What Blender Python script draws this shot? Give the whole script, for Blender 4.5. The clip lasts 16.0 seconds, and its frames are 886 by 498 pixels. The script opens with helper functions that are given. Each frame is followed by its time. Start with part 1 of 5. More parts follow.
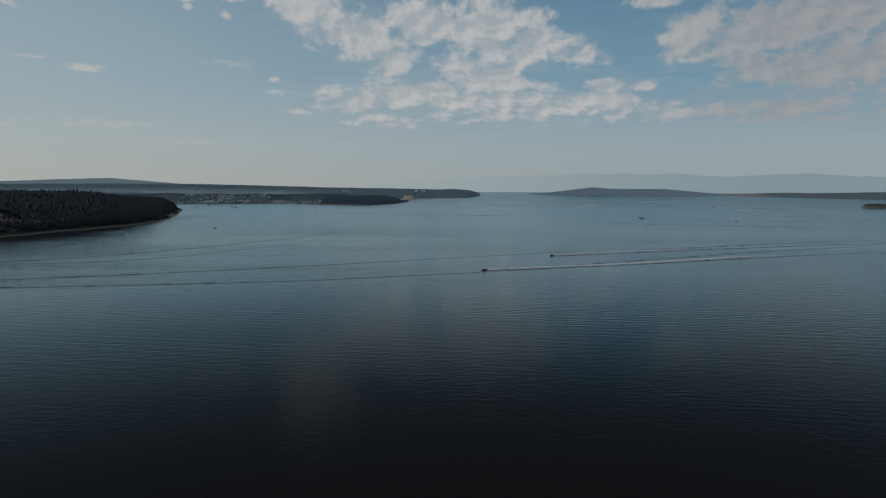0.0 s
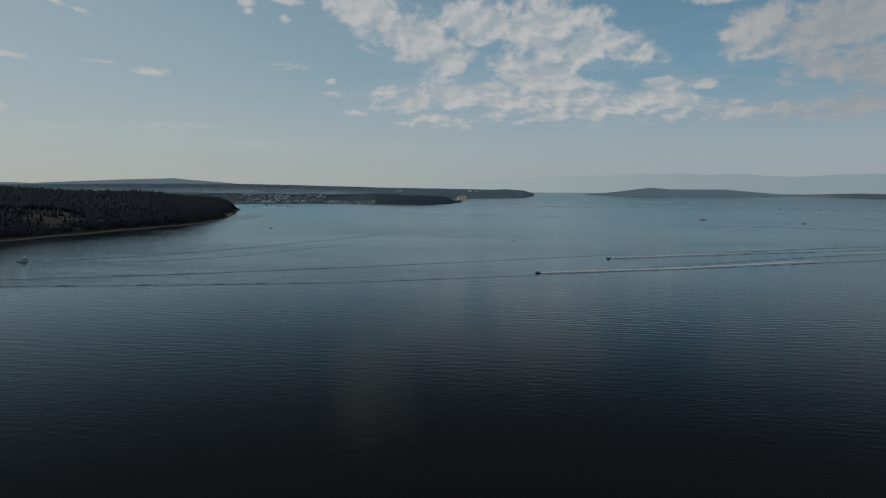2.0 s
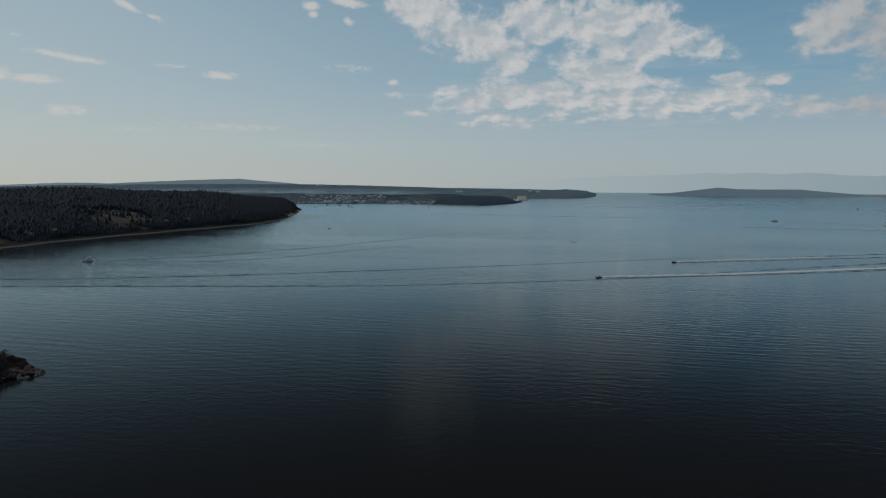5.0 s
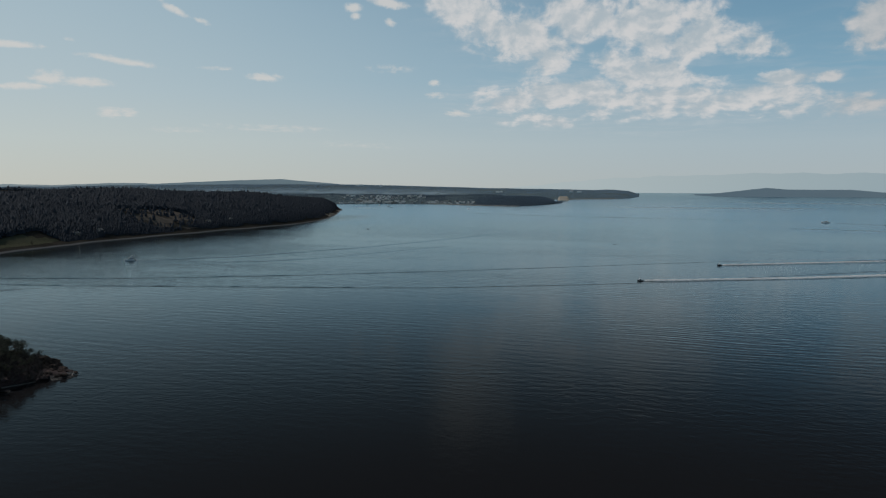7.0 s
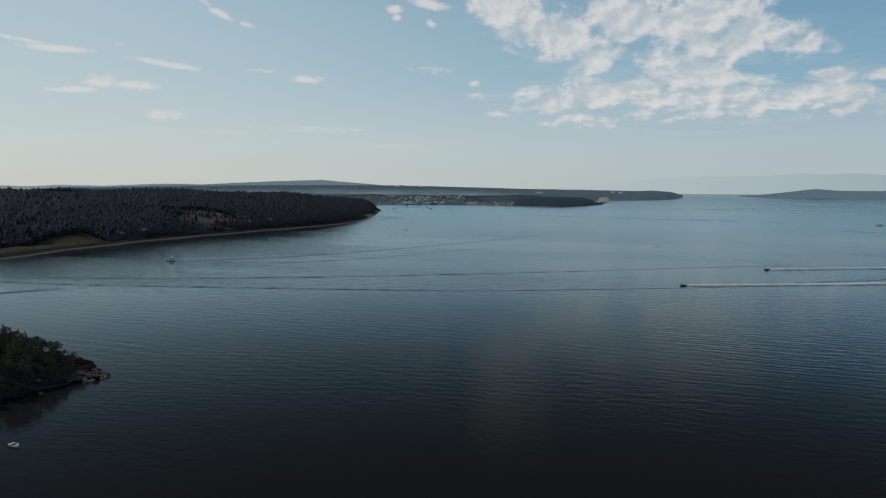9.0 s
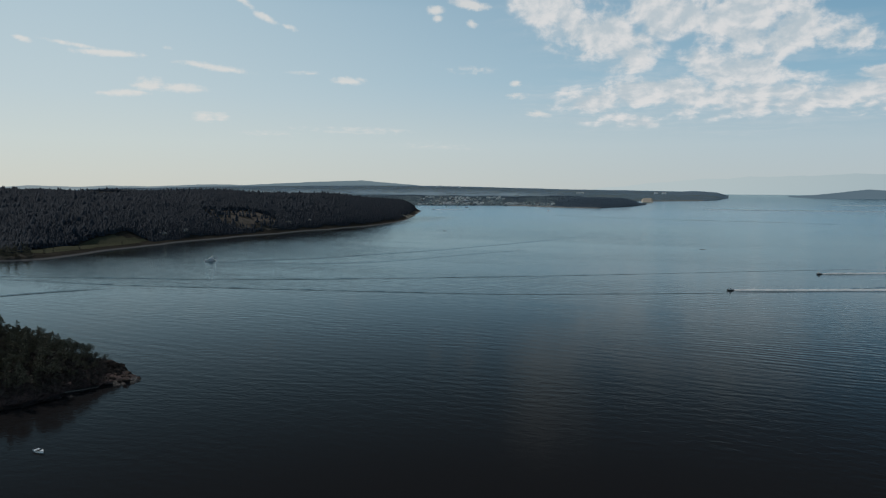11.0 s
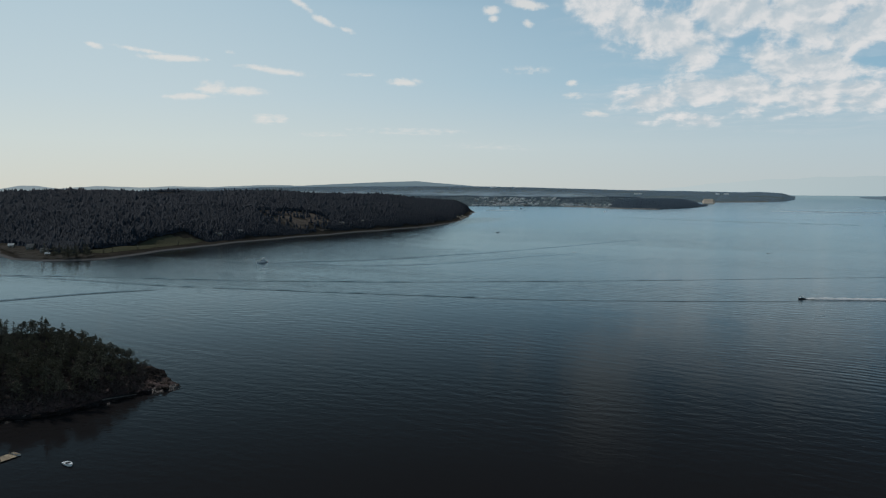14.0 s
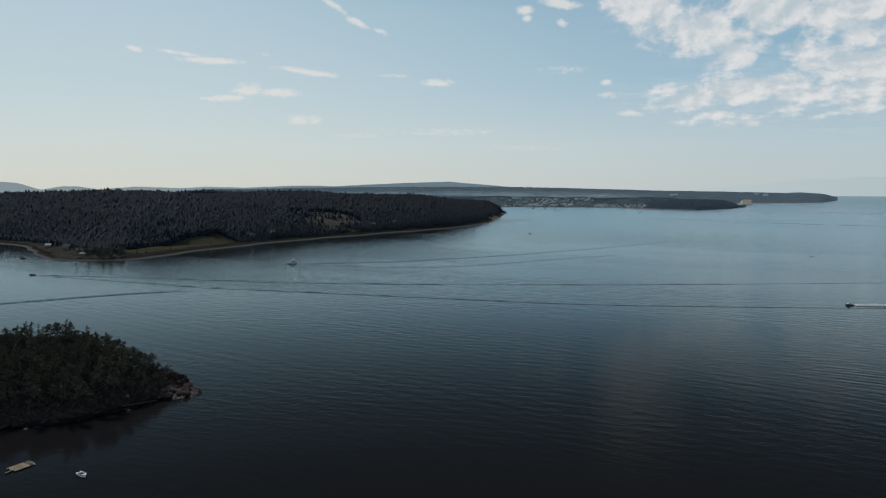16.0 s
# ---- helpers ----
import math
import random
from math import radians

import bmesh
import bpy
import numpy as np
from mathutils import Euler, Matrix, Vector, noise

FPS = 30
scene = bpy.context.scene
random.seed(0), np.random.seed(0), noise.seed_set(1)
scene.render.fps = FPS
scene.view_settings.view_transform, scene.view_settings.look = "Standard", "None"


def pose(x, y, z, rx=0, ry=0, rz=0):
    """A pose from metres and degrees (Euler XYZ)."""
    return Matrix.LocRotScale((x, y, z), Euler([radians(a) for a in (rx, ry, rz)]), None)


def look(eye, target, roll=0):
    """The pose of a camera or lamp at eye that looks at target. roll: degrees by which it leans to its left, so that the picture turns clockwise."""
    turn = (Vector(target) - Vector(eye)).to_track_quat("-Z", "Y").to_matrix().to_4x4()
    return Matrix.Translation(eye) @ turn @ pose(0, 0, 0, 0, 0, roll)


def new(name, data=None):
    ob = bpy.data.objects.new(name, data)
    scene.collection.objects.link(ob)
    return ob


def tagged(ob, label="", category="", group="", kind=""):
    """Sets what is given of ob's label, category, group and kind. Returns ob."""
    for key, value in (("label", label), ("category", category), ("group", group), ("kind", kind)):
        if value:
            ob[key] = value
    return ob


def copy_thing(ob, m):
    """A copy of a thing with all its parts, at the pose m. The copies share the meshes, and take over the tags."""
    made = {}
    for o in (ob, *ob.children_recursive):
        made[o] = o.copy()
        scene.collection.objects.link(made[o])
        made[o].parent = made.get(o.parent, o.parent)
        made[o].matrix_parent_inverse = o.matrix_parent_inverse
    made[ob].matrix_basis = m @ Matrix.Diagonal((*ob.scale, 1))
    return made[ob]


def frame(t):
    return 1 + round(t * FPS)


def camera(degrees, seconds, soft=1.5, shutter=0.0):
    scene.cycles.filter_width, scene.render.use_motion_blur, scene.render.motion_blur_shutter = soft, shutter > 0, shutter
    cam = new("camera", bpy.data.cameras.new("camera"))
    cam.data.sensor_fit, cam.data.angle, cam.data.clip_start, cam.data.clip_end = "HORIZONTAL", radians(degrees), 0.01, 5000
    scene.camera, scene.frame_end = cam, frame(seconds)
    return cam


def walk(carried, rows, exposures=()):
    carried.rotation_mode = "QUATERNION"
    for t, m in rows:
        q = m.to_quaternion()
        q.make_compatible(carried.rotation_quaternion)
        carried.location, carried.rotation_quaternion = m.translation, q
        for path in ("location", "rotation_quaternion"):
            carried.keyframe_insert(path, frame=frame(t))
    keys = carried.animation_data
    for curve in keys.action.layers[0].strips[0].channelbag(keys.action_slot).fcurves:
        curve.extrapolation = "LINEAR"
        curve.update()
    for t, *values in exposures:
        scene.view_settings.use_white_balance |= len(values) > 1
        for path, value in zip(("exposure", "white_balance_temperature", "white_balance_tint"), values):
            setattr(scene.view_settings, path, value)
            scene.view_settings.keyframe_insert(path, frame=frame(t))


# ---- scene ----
cam = camera(64.57, 16.0, soft=1.2)
# seconds, x, y, z, yaw, pitch, roll of the flying camera
PATH = [
    (0, 0, 0, 80, 0, -4.91, -0.256),
    (0.5, 0.17, 3.74, 80.08, 1.05, -4.911, -0.272),
    (1, 0.38, 7.48, 80.17, 2.175, -4.911, -0.289),
    (1.5, 0.64, 11.2, 80.25, 3.347, -4.904, -0.306),
    (2, 0.95, 14.85, 80.34, 4.384, -4.912, -0.318),
    (2.5, 1.3, 18.41, 80.44, 5.474, -4.921, -0.319),
    (3, 1.69, 21.82, 80.54, 6.493, -4.929, -0.324),
    (3.5, 2.05, 25, 80.66, 7.214, -4.928, -0.319),
    (4, 2.38, 27.97, 80.78, 7.902, -4.933, -0.308),
    (6.5, 3.97, 40.49, 81.56, 11.697, -4.939, -0.269),
    (7, 4.28, 42.86, 81.74, 12.597, -4.944, -0.285),
    (7.5, 4.58, 45.2, 81.91, 13.391, -4.935, -0.298),
    (8, 4.8, 47.43, 82.09, 14.211, -4.917, -0.312),
    (8.5, 4.89, 49.57, 82.26, 15.011, -4.913, -0.325),
    (9, 4.91, 51.87, 82.44, 15.837, -4.9, -0.33),
    (11.5, 3.77, 65.74, 83.18, 19.838, -4.89, -0.308),
    (12, 3.27, 68.59, 83.31, 20.549, -4.89, -0.302),
    (12.5, 2.66, 71.42, 83.43, 21.332, -4.88, -0.294),
    (13, 2.01, 74.32, 83.55, 22.164, -4.873, -0.302),
    (13.5, 1.31, 77.25, 83.66, 22.898, -4.865, -0.317),
    (14, 0.56, 80.13, 83.77, 23.549, -4.865, -0.32),
    (14.5, -0.21, 83, 83.88, 24.107, -4.866, -0.315),
    (15, -1, 85.83, 84, 24.655, -4.864, -0.305),
    (15.5, -1.81, 88.63, 84.1, 25.455, -4.856, -0.302),
    (16, -2.59, 91.45, 84.21, 26.204, -4.844, -0.316),
]
EXPOSURES = [(0, -0.52), (4, -0.38), (7, -0.17), (9, -0.04), (12, 0.05), (16, 0.1)]
walk(cam, [(t, pose(x, y, z, 90 + pitch, roll, yaw)) for t, x, y, z, yaw, pitch, roll in PATH], EXPOSURES)

# ---- sky, clouds and sun ----
SUN_AZ, SUN_EL = -63.0, 42.0  # degrees to the right of +y, above the horizon
SKY_STRENGTH, SUN_STRENGTH = 0.11, 1.6

# elevation in degrees and colour of the air towards the sun (west) and away from it (east)
AIR_WEST = [(0.0, (5.15, 5.35, 4.95)), (3.5, (4.9, 5.5, 5.45)), (7.0, (4.35, 5.25, 5.6)), (14.0, (3.6, 4.75, 5.4)), (17.5, (2.35, 4.05, 5.1)), (23.0, (1.5, 3.0, 4.1)), (45.0, (0.55, 1.0, 1.45))]
AIR_EAST = [(0.0, (4.0, 4.55, 4.75)), (3.5, (3.75, 4.65, 5.15)), (8.5, (2.1, 3.7, 4.85)), (14.0, (1.4, 2.85, 4.1)), (17.5, (0.95, 1.85, 2.65)), (23.0, (0.66, 1.2, 1.7)), (45.0, (0.38, 0.54, 0.68))]

# azimuth, elevation, half width, half height, lean (degrees), amount
MAIN_CLOUD = [
    (-10.1, 13.2, 3.7, 1.94, -30, 0.9),
    (-6.1, 11.6, 3.9, 1.94, -25, 0.95),
    (-4.1, 9.8, 1.9, 1.02, -20, 0.75),
    (-2.0, 13.1, 3.9, 1.57, 0, 0.85),
    (3.4, 12.6, 3.2, 2.49, 0, 1),
    (6.7, 11.9, 2.3, 2.03, 0, 0.95),
    (9.8, 11.0, 3.0, 1.20, -15, 0.7),
    (3.0, 9.2, 3.7, 2.31, 0, 0.8),
    (-6.6, 7.2, 3.9, 1.02, 3, 0.85),
    (-2.0, 7.6, 4.4, 1.39, 0, 0.95),
    (4.3, 7.0, 6.2, 1.66, 0, 0.8),
    (10.6, 6.7, 5.3, 1.20, -5, 0.7),
    (13.0, 8.2, 2.2, 0.60, 0, 0.8),
    (15.9, 8.0, 1.0, 0.46, 0, 0.7),
    (-4.3, 5.4, 3.5, 0.60, 0, 0.6),
    (-10.5, 17.5, 3.2, 3.6, 0, 0.9),
]
EAST_CLOUD = [
    (14.5, 6.1, 5.3, 0.92, 0, 0.55),
    (20.7, 5.9, 4.4, 0.69, 0, 0.6),
    (19.7, 11.5, 3.0, 1.94, 15, 0.85),
    (23.3, 10.9, 3.0, 3.32, 0, 0.7),
    (26.5, 11.8, 6.7, 2.22, 0, 0.9),
    (29.1, 8.9, 6.5, 2.40, 0, 0.9),
    (23.3, 8.9, 3.0, 1.48, 0, 0.7),
    (26.1, 5.9, 6.7, 0.92, 0, 0.55),
    (16.4, 14.0, 2.5, 0.46, 0, 0.6),
    (48.0, 11.0, 16.0, 8.0, 0, 0.8),
]
WEST_WISPS = [
    (-41.5, 7.6, 1.3, 0.54, 0, 1),
    (-39.4, 7.5, 1.9, 0.37, 0, 0.9),
    (-43.2, 6.9, 1.8, 0.28, 4, 0.8),
    (-44.2, 9.6, 2.3, 0.28, 0, 0.95),
    (-46.4, 10.0, 2.1, 0.18, -6, 0.7),
    (-49.6, 10.1, 0.6, 0.23, -12, 0.95),
    (-36.8, 9.1, 2.7, 0.28, -5, 0.85),
    (-40.2, 10.3, 0.4, 0.18, 0, 0.65),
    (-37.7, 5.4, 1.0, 0.42, 0, 0.75),
    (-36.5, 5.4, 0.7, 0.37, 0, 0.75),
    (-33.2, 13.0, 1.2, 0.28, -22, 0.95),
    (-34.9, 14.1, 1.5, 0.28, -30, 0.8),
    (-31.2, 12.3, 0.6, 0.23, -15, 0.8),
    (-30.1, 9.0, 1.5, 0.18, 0, 0.5),
    (-32.8, 4.3, 2.8, 0.32, 0, 0.35),
]
MID_WISPS = [
    (-26.7, 8.5, 1.4, 0.32, 0, 1),
    (-19.8, 13.9, 0.7, 0.37, 0, 0.95),
    (-19.6, 13.3, 0.5, 0.28, 0, 0.85),
    (-17.1, 14.4, 1.6, 0.42, -10, 0.95),
    (-16.8, 12.9, 0.5, 0.32, -20, 0.75),
    (-13.3, 8.4, 0.5, 0.32, 0, 0.7),
    (-13.2, 7.4, 1.0, 0.37, 0, 0.5),
    (-11.5, 6.0, 1.1, 0.28, -5, 0.8),
    (-26.4, 4.6, 5.5, 0.32, 0, 0.4),
    (-17.0, 9.4, 2.1, 0.37, 0, 0.4),
    (-19.6, 3.4, 4.2, 0.37, 0, 0.35),
]

world = bpy.data.worlds.new("world")
scene.world = world
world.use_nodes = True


class Nodes:
    """A short way to write node trees."""

    def __init__(self, tree):
        self.tree = tree

    def add(self, kind, **settings):
        n = self.tree.nodes.new(kind)
        for key, value in settings.items():
            setattr(n, key, value)
        return n

    def link(self, a, b):
        self.tree.links.new(a, b)

    def feed(self, socket, value):
        if hasattr(value, "is_linked"):
            self.link(value, socket)
        else:
            socket.default_value = value

    def math(self, op, a, b=0.0, c=0.0, clamp=False):
        n = self.add("ShaderNodeMath", operation=op, use_clamp=clamp)
        for i, v in enumerate((a, b, c)):
            self.feed(n.inputs[i], v)
        return n.outputs[0]

    def smooth(self, v, lo, hi, to0=0.0, to1=1.0, kind="SMOOTHSTEP"):
        n = self.add("ShaderNodeMapRange", interpolation_type=kind)
        for i, x in enumerate((v, lo, hi, to0, to1)):
            self.feed(n.inputs[i], x)
        return n.outputs[0]

    def noise(self, vec, scale, detail=4.0, rough=0.5, distortion=0.0):
        n = self.add("ShaderNodeTexNoise")
        if vec is not None:
            self.link(vec, n.inputs["Vector"])
        n.inputs["Scale"].default_value = scale
        n.inputs["Detail"].default_value = detail
        n.inputs["Roughness"].default_value = rough
        n.inputs["Distortion"].default_value = distortion
        return n.outputs["Fac"]

    def mix(self, fac, a, b):
        n = self.add("ShaderNodeMix", data_type="RGBA")
        self.feed(n.inputs[0], fac)
        self.feed(n.inputs[6], (*a, 1) if isinstance(a, tuple) else a)
        self.feed(n.inputs[7], (*b, 1) if isinstance(b, tuple) else b)
        return n.outputs[2]

    def xyz(self, x, y, z=0.0):
        n = self.add("ShaderNodeCombineXYZ")
        for i, v in enumerate((x, y, z)):
            self.feed(n.inputs[i], v)
        return n.outputs[0]

    def scaled(self, vec, scale, rot=(0, 0, 0), loc=(0, 0, 0), kind="POINT"):
        n = self.add("ShaderNodeMapping", vector_type=kind)
        self.link(vec, n.inputs[0])
        n.inputs["Location"].default_value = loc
        n.inputs["Rotation"].default_value = rot
        n.inputs["Scale"].default_value = scale
        return n.outputs[0]


def build_sky():
    t = world.node_tree
    t.nodes.clear()
    k = Nodes(t)
    sky = k.add("ShaderNodeTexSky", sky_type="NISHITA", sun_disc=False)
    sky.sun_elevation, sky.sun_rotation = radians(SUN_EL), radians(SUN_AZ)
    sky.altitude, sky.air_density, sky.dust_density, sky.ozone_density = 50, 1.0, 0.9, 1.6
    co = k.add("ShaderNodeTexCoord").outputs["Generated"]
    sep = k.add("ShaderNodeSeparateXYZ")
    k.link(co, sep.inputs[0])
    x, y, z = sep.outputs
    az = k.math("ARCTAN2", x, y)
    el = k.math("ARCSINE", z)
    azd, eld = k.math("DEGREES", az), k.math("DEGREES", el)
    ang = k.xyz(azd, eld)
    # cloud puffs are flattened, the more the lower they stand
    flat = k.math("LOGARITHM", k.math("ADD", k.math("MAXIMUM", eld, 0.0), 3.0), math.e)
    q = k.xyz(k.math("MULTIPLY", azd, 0.52), k.math("MULTIPLY", flat, 10.0))
    warp, warp2 = k.noise(q, 0.5, 3.0, 0.5), k.noise(k.scaled(q, (1, 1, 1), loc=(17, 5, 0)), 0.5, 3.0, 0.5)
    qw = k.add("ShaderNodeVectorMath", operation="ADD")
    k.link(q, qw.inputs[0])
    k.link(k.xyz(k.math("MULTIPLY", warp, 0.8), k.math("MULTIPLY", warp2, 0.8)), qw.inputs[1])
    q = qw.outputs[0]
    lumps = k.noise(q, 0.78, 6.0, 0.53)
    fine = k.noise(q, 3.0, 5.0, 0.58)
    streaks = k.noise(k.scaled(q, (0.35, 2.2, 1.0), rot=(0, 0, radians(-6))), 1.0, 6.0, 0.55)

    def gather(banks, inner):
        total = wide = None
        for a, e, w, h, lean, amount in banks:
            v = k.scaled(ang, (w, h, 1), rot=(0, 0, radians(lean)), loc=(a, e, 0), kind="TEXTURE")
            d = k.add("ShaderNodeVectorMath", operation="LENGTH")
            k.link(v, d.inputs[0])
            m = k.smooth(d.outputs["Value"], 1.5, inner, 0.0, amount)
            total = m if total is None else k.math("MAXIMUM", total, m)
            w = k.smooth(d.outputs["Value"], 2.4, 0.3, 0.0, amount)
            wide = w if wide is None else k.math("MAXIMUM", wide, w)
        return total, wide

    (banks, around), (wisps, _) = gather(MAIN_CLOUD + EAST_CLOUD, 0.25), gather(WEST_WISPS + MID_WISPS, 0.1)
    rough = k.math("MULTIPLY_ADD", lumps, 2.7, k.math("MULTIPLY_ADD", fine, 0.7, -1.57))
    dens = k.math("MULTIPLY_ADD", banks, 1.05, rough)
    body = k.math("MULTIPLY", k.smooth(dens, 0.15, 1.0), k.smooth(banks, 0.0, 0.2))
    thin = k.math("MULTIPLY_ADD", streaks, 1.2, k.math("MULTIPLY_ADD", fine, 1.4, -1.3))
    veil = k.math("MULTIPLY", k.smooth(k.math("ADD", wisps, thin), 0.08, 1.0), k.smooth(wisps, 0.0, 0.2))
    film = k.math("MULTIPLY", k.math("MULTIPLY", around, k.smooth(streaks, 0.4, 0.68)), k.smooth(eld, 12.0, 6.0, 0.16, 0.5))
    film = k.math("MAXIMUM", film, k.math("MULTIPLY", k.smooth(banks, 0.15, 0.9), k.smooth(streaks, 0.3, 0.7, 0.1, 0.5)))
    cover = k.math("MULTIPLY", k.math("MAXIMUM", k.math("MAXIMUM", k.math("MULTIPLY", body, 0.88), film), k.math("MULTIPLY", veil, 0.8)), k.smooth(eld, 0.8, 5.0))
    # sunward edges bright, thick undersides grey
    lit = k.noise(k.scaled(q, (1, 1, 1), loc=(0.28, -0.3, 0)), 0.78, 5.0, 0.53)
    light = k.smooth(k.math("MULTIPLY_ADD", k.math("SUBTRACT", lumps, lit), 2.6, k.math("MULTIPLY_ADD", fine, 0.9, k.math("MULTIPLY", dens, -0.12))), -0.05, 0.8)
    east = k.smooth(azd, 10.0, 26.0)
    shade = k.mix(light, (4.4, 4.95, 5.3), (6.55, 6.45, 6.4))
    shade = k.mix(k.math("MULTIPLY", east, 0.6), shade, (3.0, 3.15, 3.3))
    shade = k.mix(k.smooth(wisps, 0.05, 0.3), shade, (6.3, 6.2, 6.0))

    # moist morning air: pale and warm at the western horizon, blue higher up and in the east
    def air(stops):
        ramp = k.add("ShaderNodeValToRGB")
        k.link(k.math("DIVIDE", eld, 45.0), ramp.inputs[0])
        for i, (at, c) in enumerate(stops):
            e = ramp.color_ramp.elements[i] if i < 2 else ramp.color_ramp.elements.new(at / 45.0)
            e.position, e.color = at / 45.0, (*(v / 6.0 for v in c), 1)
        scaled = k.add("ShaderNodeVectorMath", operation="SCALE")
        k.link(ramp.outputs[0], scaled.inputs[0])
        scaled.inputs["Scale"].default_value = 6.0
        return scaled.outputs[0]

    mixed = k.mix(k.smooth(azd, -52.0, 22.0), air(AIR_WEST), air(AIR_EAST))
    hazy = k.mix(0.96, sky.outputs[0], mixed)
    colour = k.mix(cover, hazy, shade)
    bg = k.add("ShaderNodeBackground")
    bg.inputs["Strength"].default_value = SKY_STRENGTH
    k.link(colour, bg.inputs[0])
    k.link(bg.outputs[0], k.add("ShaderNodeOutputWorld").inputs[0])


build_sky()
sun_data = bpy.data.lights.new("sun", "SUN")
sun_data.energy, sun_data.angle, sun_data.color = SUN_STRENGTH, radians(4.0), (1.0, 0.96, 0.91)
sun = new("sun", sun_data)
_a, _e = radians(SUN_AZ), radians(SUN_EL)
sun.matrix_world = look((math.sin(_a) * math.cos(_e) * 900, math.cos(_a) * math.cos(_e) * 900, math.sin(_e) * 900), (0, 0, 0))


# ---- materials ----
def material(name):
    m = bpy.data.materials.new(name)
    m.use_nodes = True
    m.node_tree.nodes.clear()
    k = Nodes(m.node_tree)
    out = k.add("ShaderNodeOutputMaterial")
    b = k.add("ShaderNodeBsdfPrincipled")
    k.link(b.outputs[0], out.inputs[0])
    return m, k, b, out


def place(k):
    return k.add("ShaderNodeNewGeometry").outputs["Position"]


def surface(name, low, high, scale, rough=0.8, bump=0.3, bump_scale=None, metal=0.0, third=None, spread=0.0, step=0.05):
    """A two-tone surface with grain at two scales, relief and, if wanted, a change from piece to piece."""
    m, k, b, out = material(name)
    p = k.add("ShaderNodeTexCoord").outputs["Object"]
    big = k.noise(p, scale, 5.0, 0.6)
    small = k.noise(p, scale * 7.3, 4.0, 0.6)
    f = k.smooth(k.math("MULTIPLY_ADD", small, 0.4, k.math("MULTIPLY", big, 0.7)), 0.35, 0.75)
    c = k.mix(f, low, high)
    if third:
        c = k.mix(k.smooth(k.noise(p, scale * 0.37, 3.0), 0.55, 0.7), c, third)
    if spread:
        info = k.add("ShaderNodeObjectInfo").outputs["Random"]
        hsv = k.add("ShaderNodeHueSaturation")
        k.link(k.smooth(info, 0, 1, 1 - spread, 1 + spread, "LINEAR"), hsv.inputs["Value"])
        k.link(c, hsv.inputs["Color"])
        c = hsv.outputs[0]
    k.link(c, b.inputs["Base Color"])
    b.inputs["Roughness"].default_value, b.inputs["Metallic"].default_value = rough, metal
    if rough >= 0.8:
        b.inputs["Specular IOR Level"].default_value = 0.15
    if bump:
        n = k.add("ShaderNodeBump")
        n.inputs["Strength"].default_value, n.inputs["Distance"].default_value = bump, step
        k.link(k.noise(p, bump_scale or scale * 7.3, 5.0, 0.6), n.inputs["Height"])
        k.link(n.outputs[0], b.inputs["Normal"])
    return m


def foliage(name, dark, light, scale=0.15, sheen=0.0, vary=0.6, tint=(0.7, 0.85, 1.0)):
    """Leaf colour that changes from clump to clump and over the stand."""
    m, k, b, out = material(name)
    p = place(k)
    island = k.add("ShaderNodeNewGeometry").outputs["Random Per Island"]
    f = k.math("MULTIPLY_ADD", island, vary, k.math("MULTIPLY_ADD", k.noise(p, scale, 3.0), 0.5, 0.3 - vary * 0.5))
    k.link(k.mix(k.smooth(f, 0.15, 0.85), dark, light), b.inputs["Base Color"])
    b.inputs["Roughness"].default_value = 0.75
    b.inputs["Specular IOR Level"].default_value = 0.05
    # tinted sheen lays a painted veil of haze over the far stands
    b.inputs["Sheen Weight"].default_value = sheen
    b.inputs["Sheen Roughness"].default_value = 0.7
    b.inputs["Sheen Tint"].default_value = (*tint, 1)
    return m


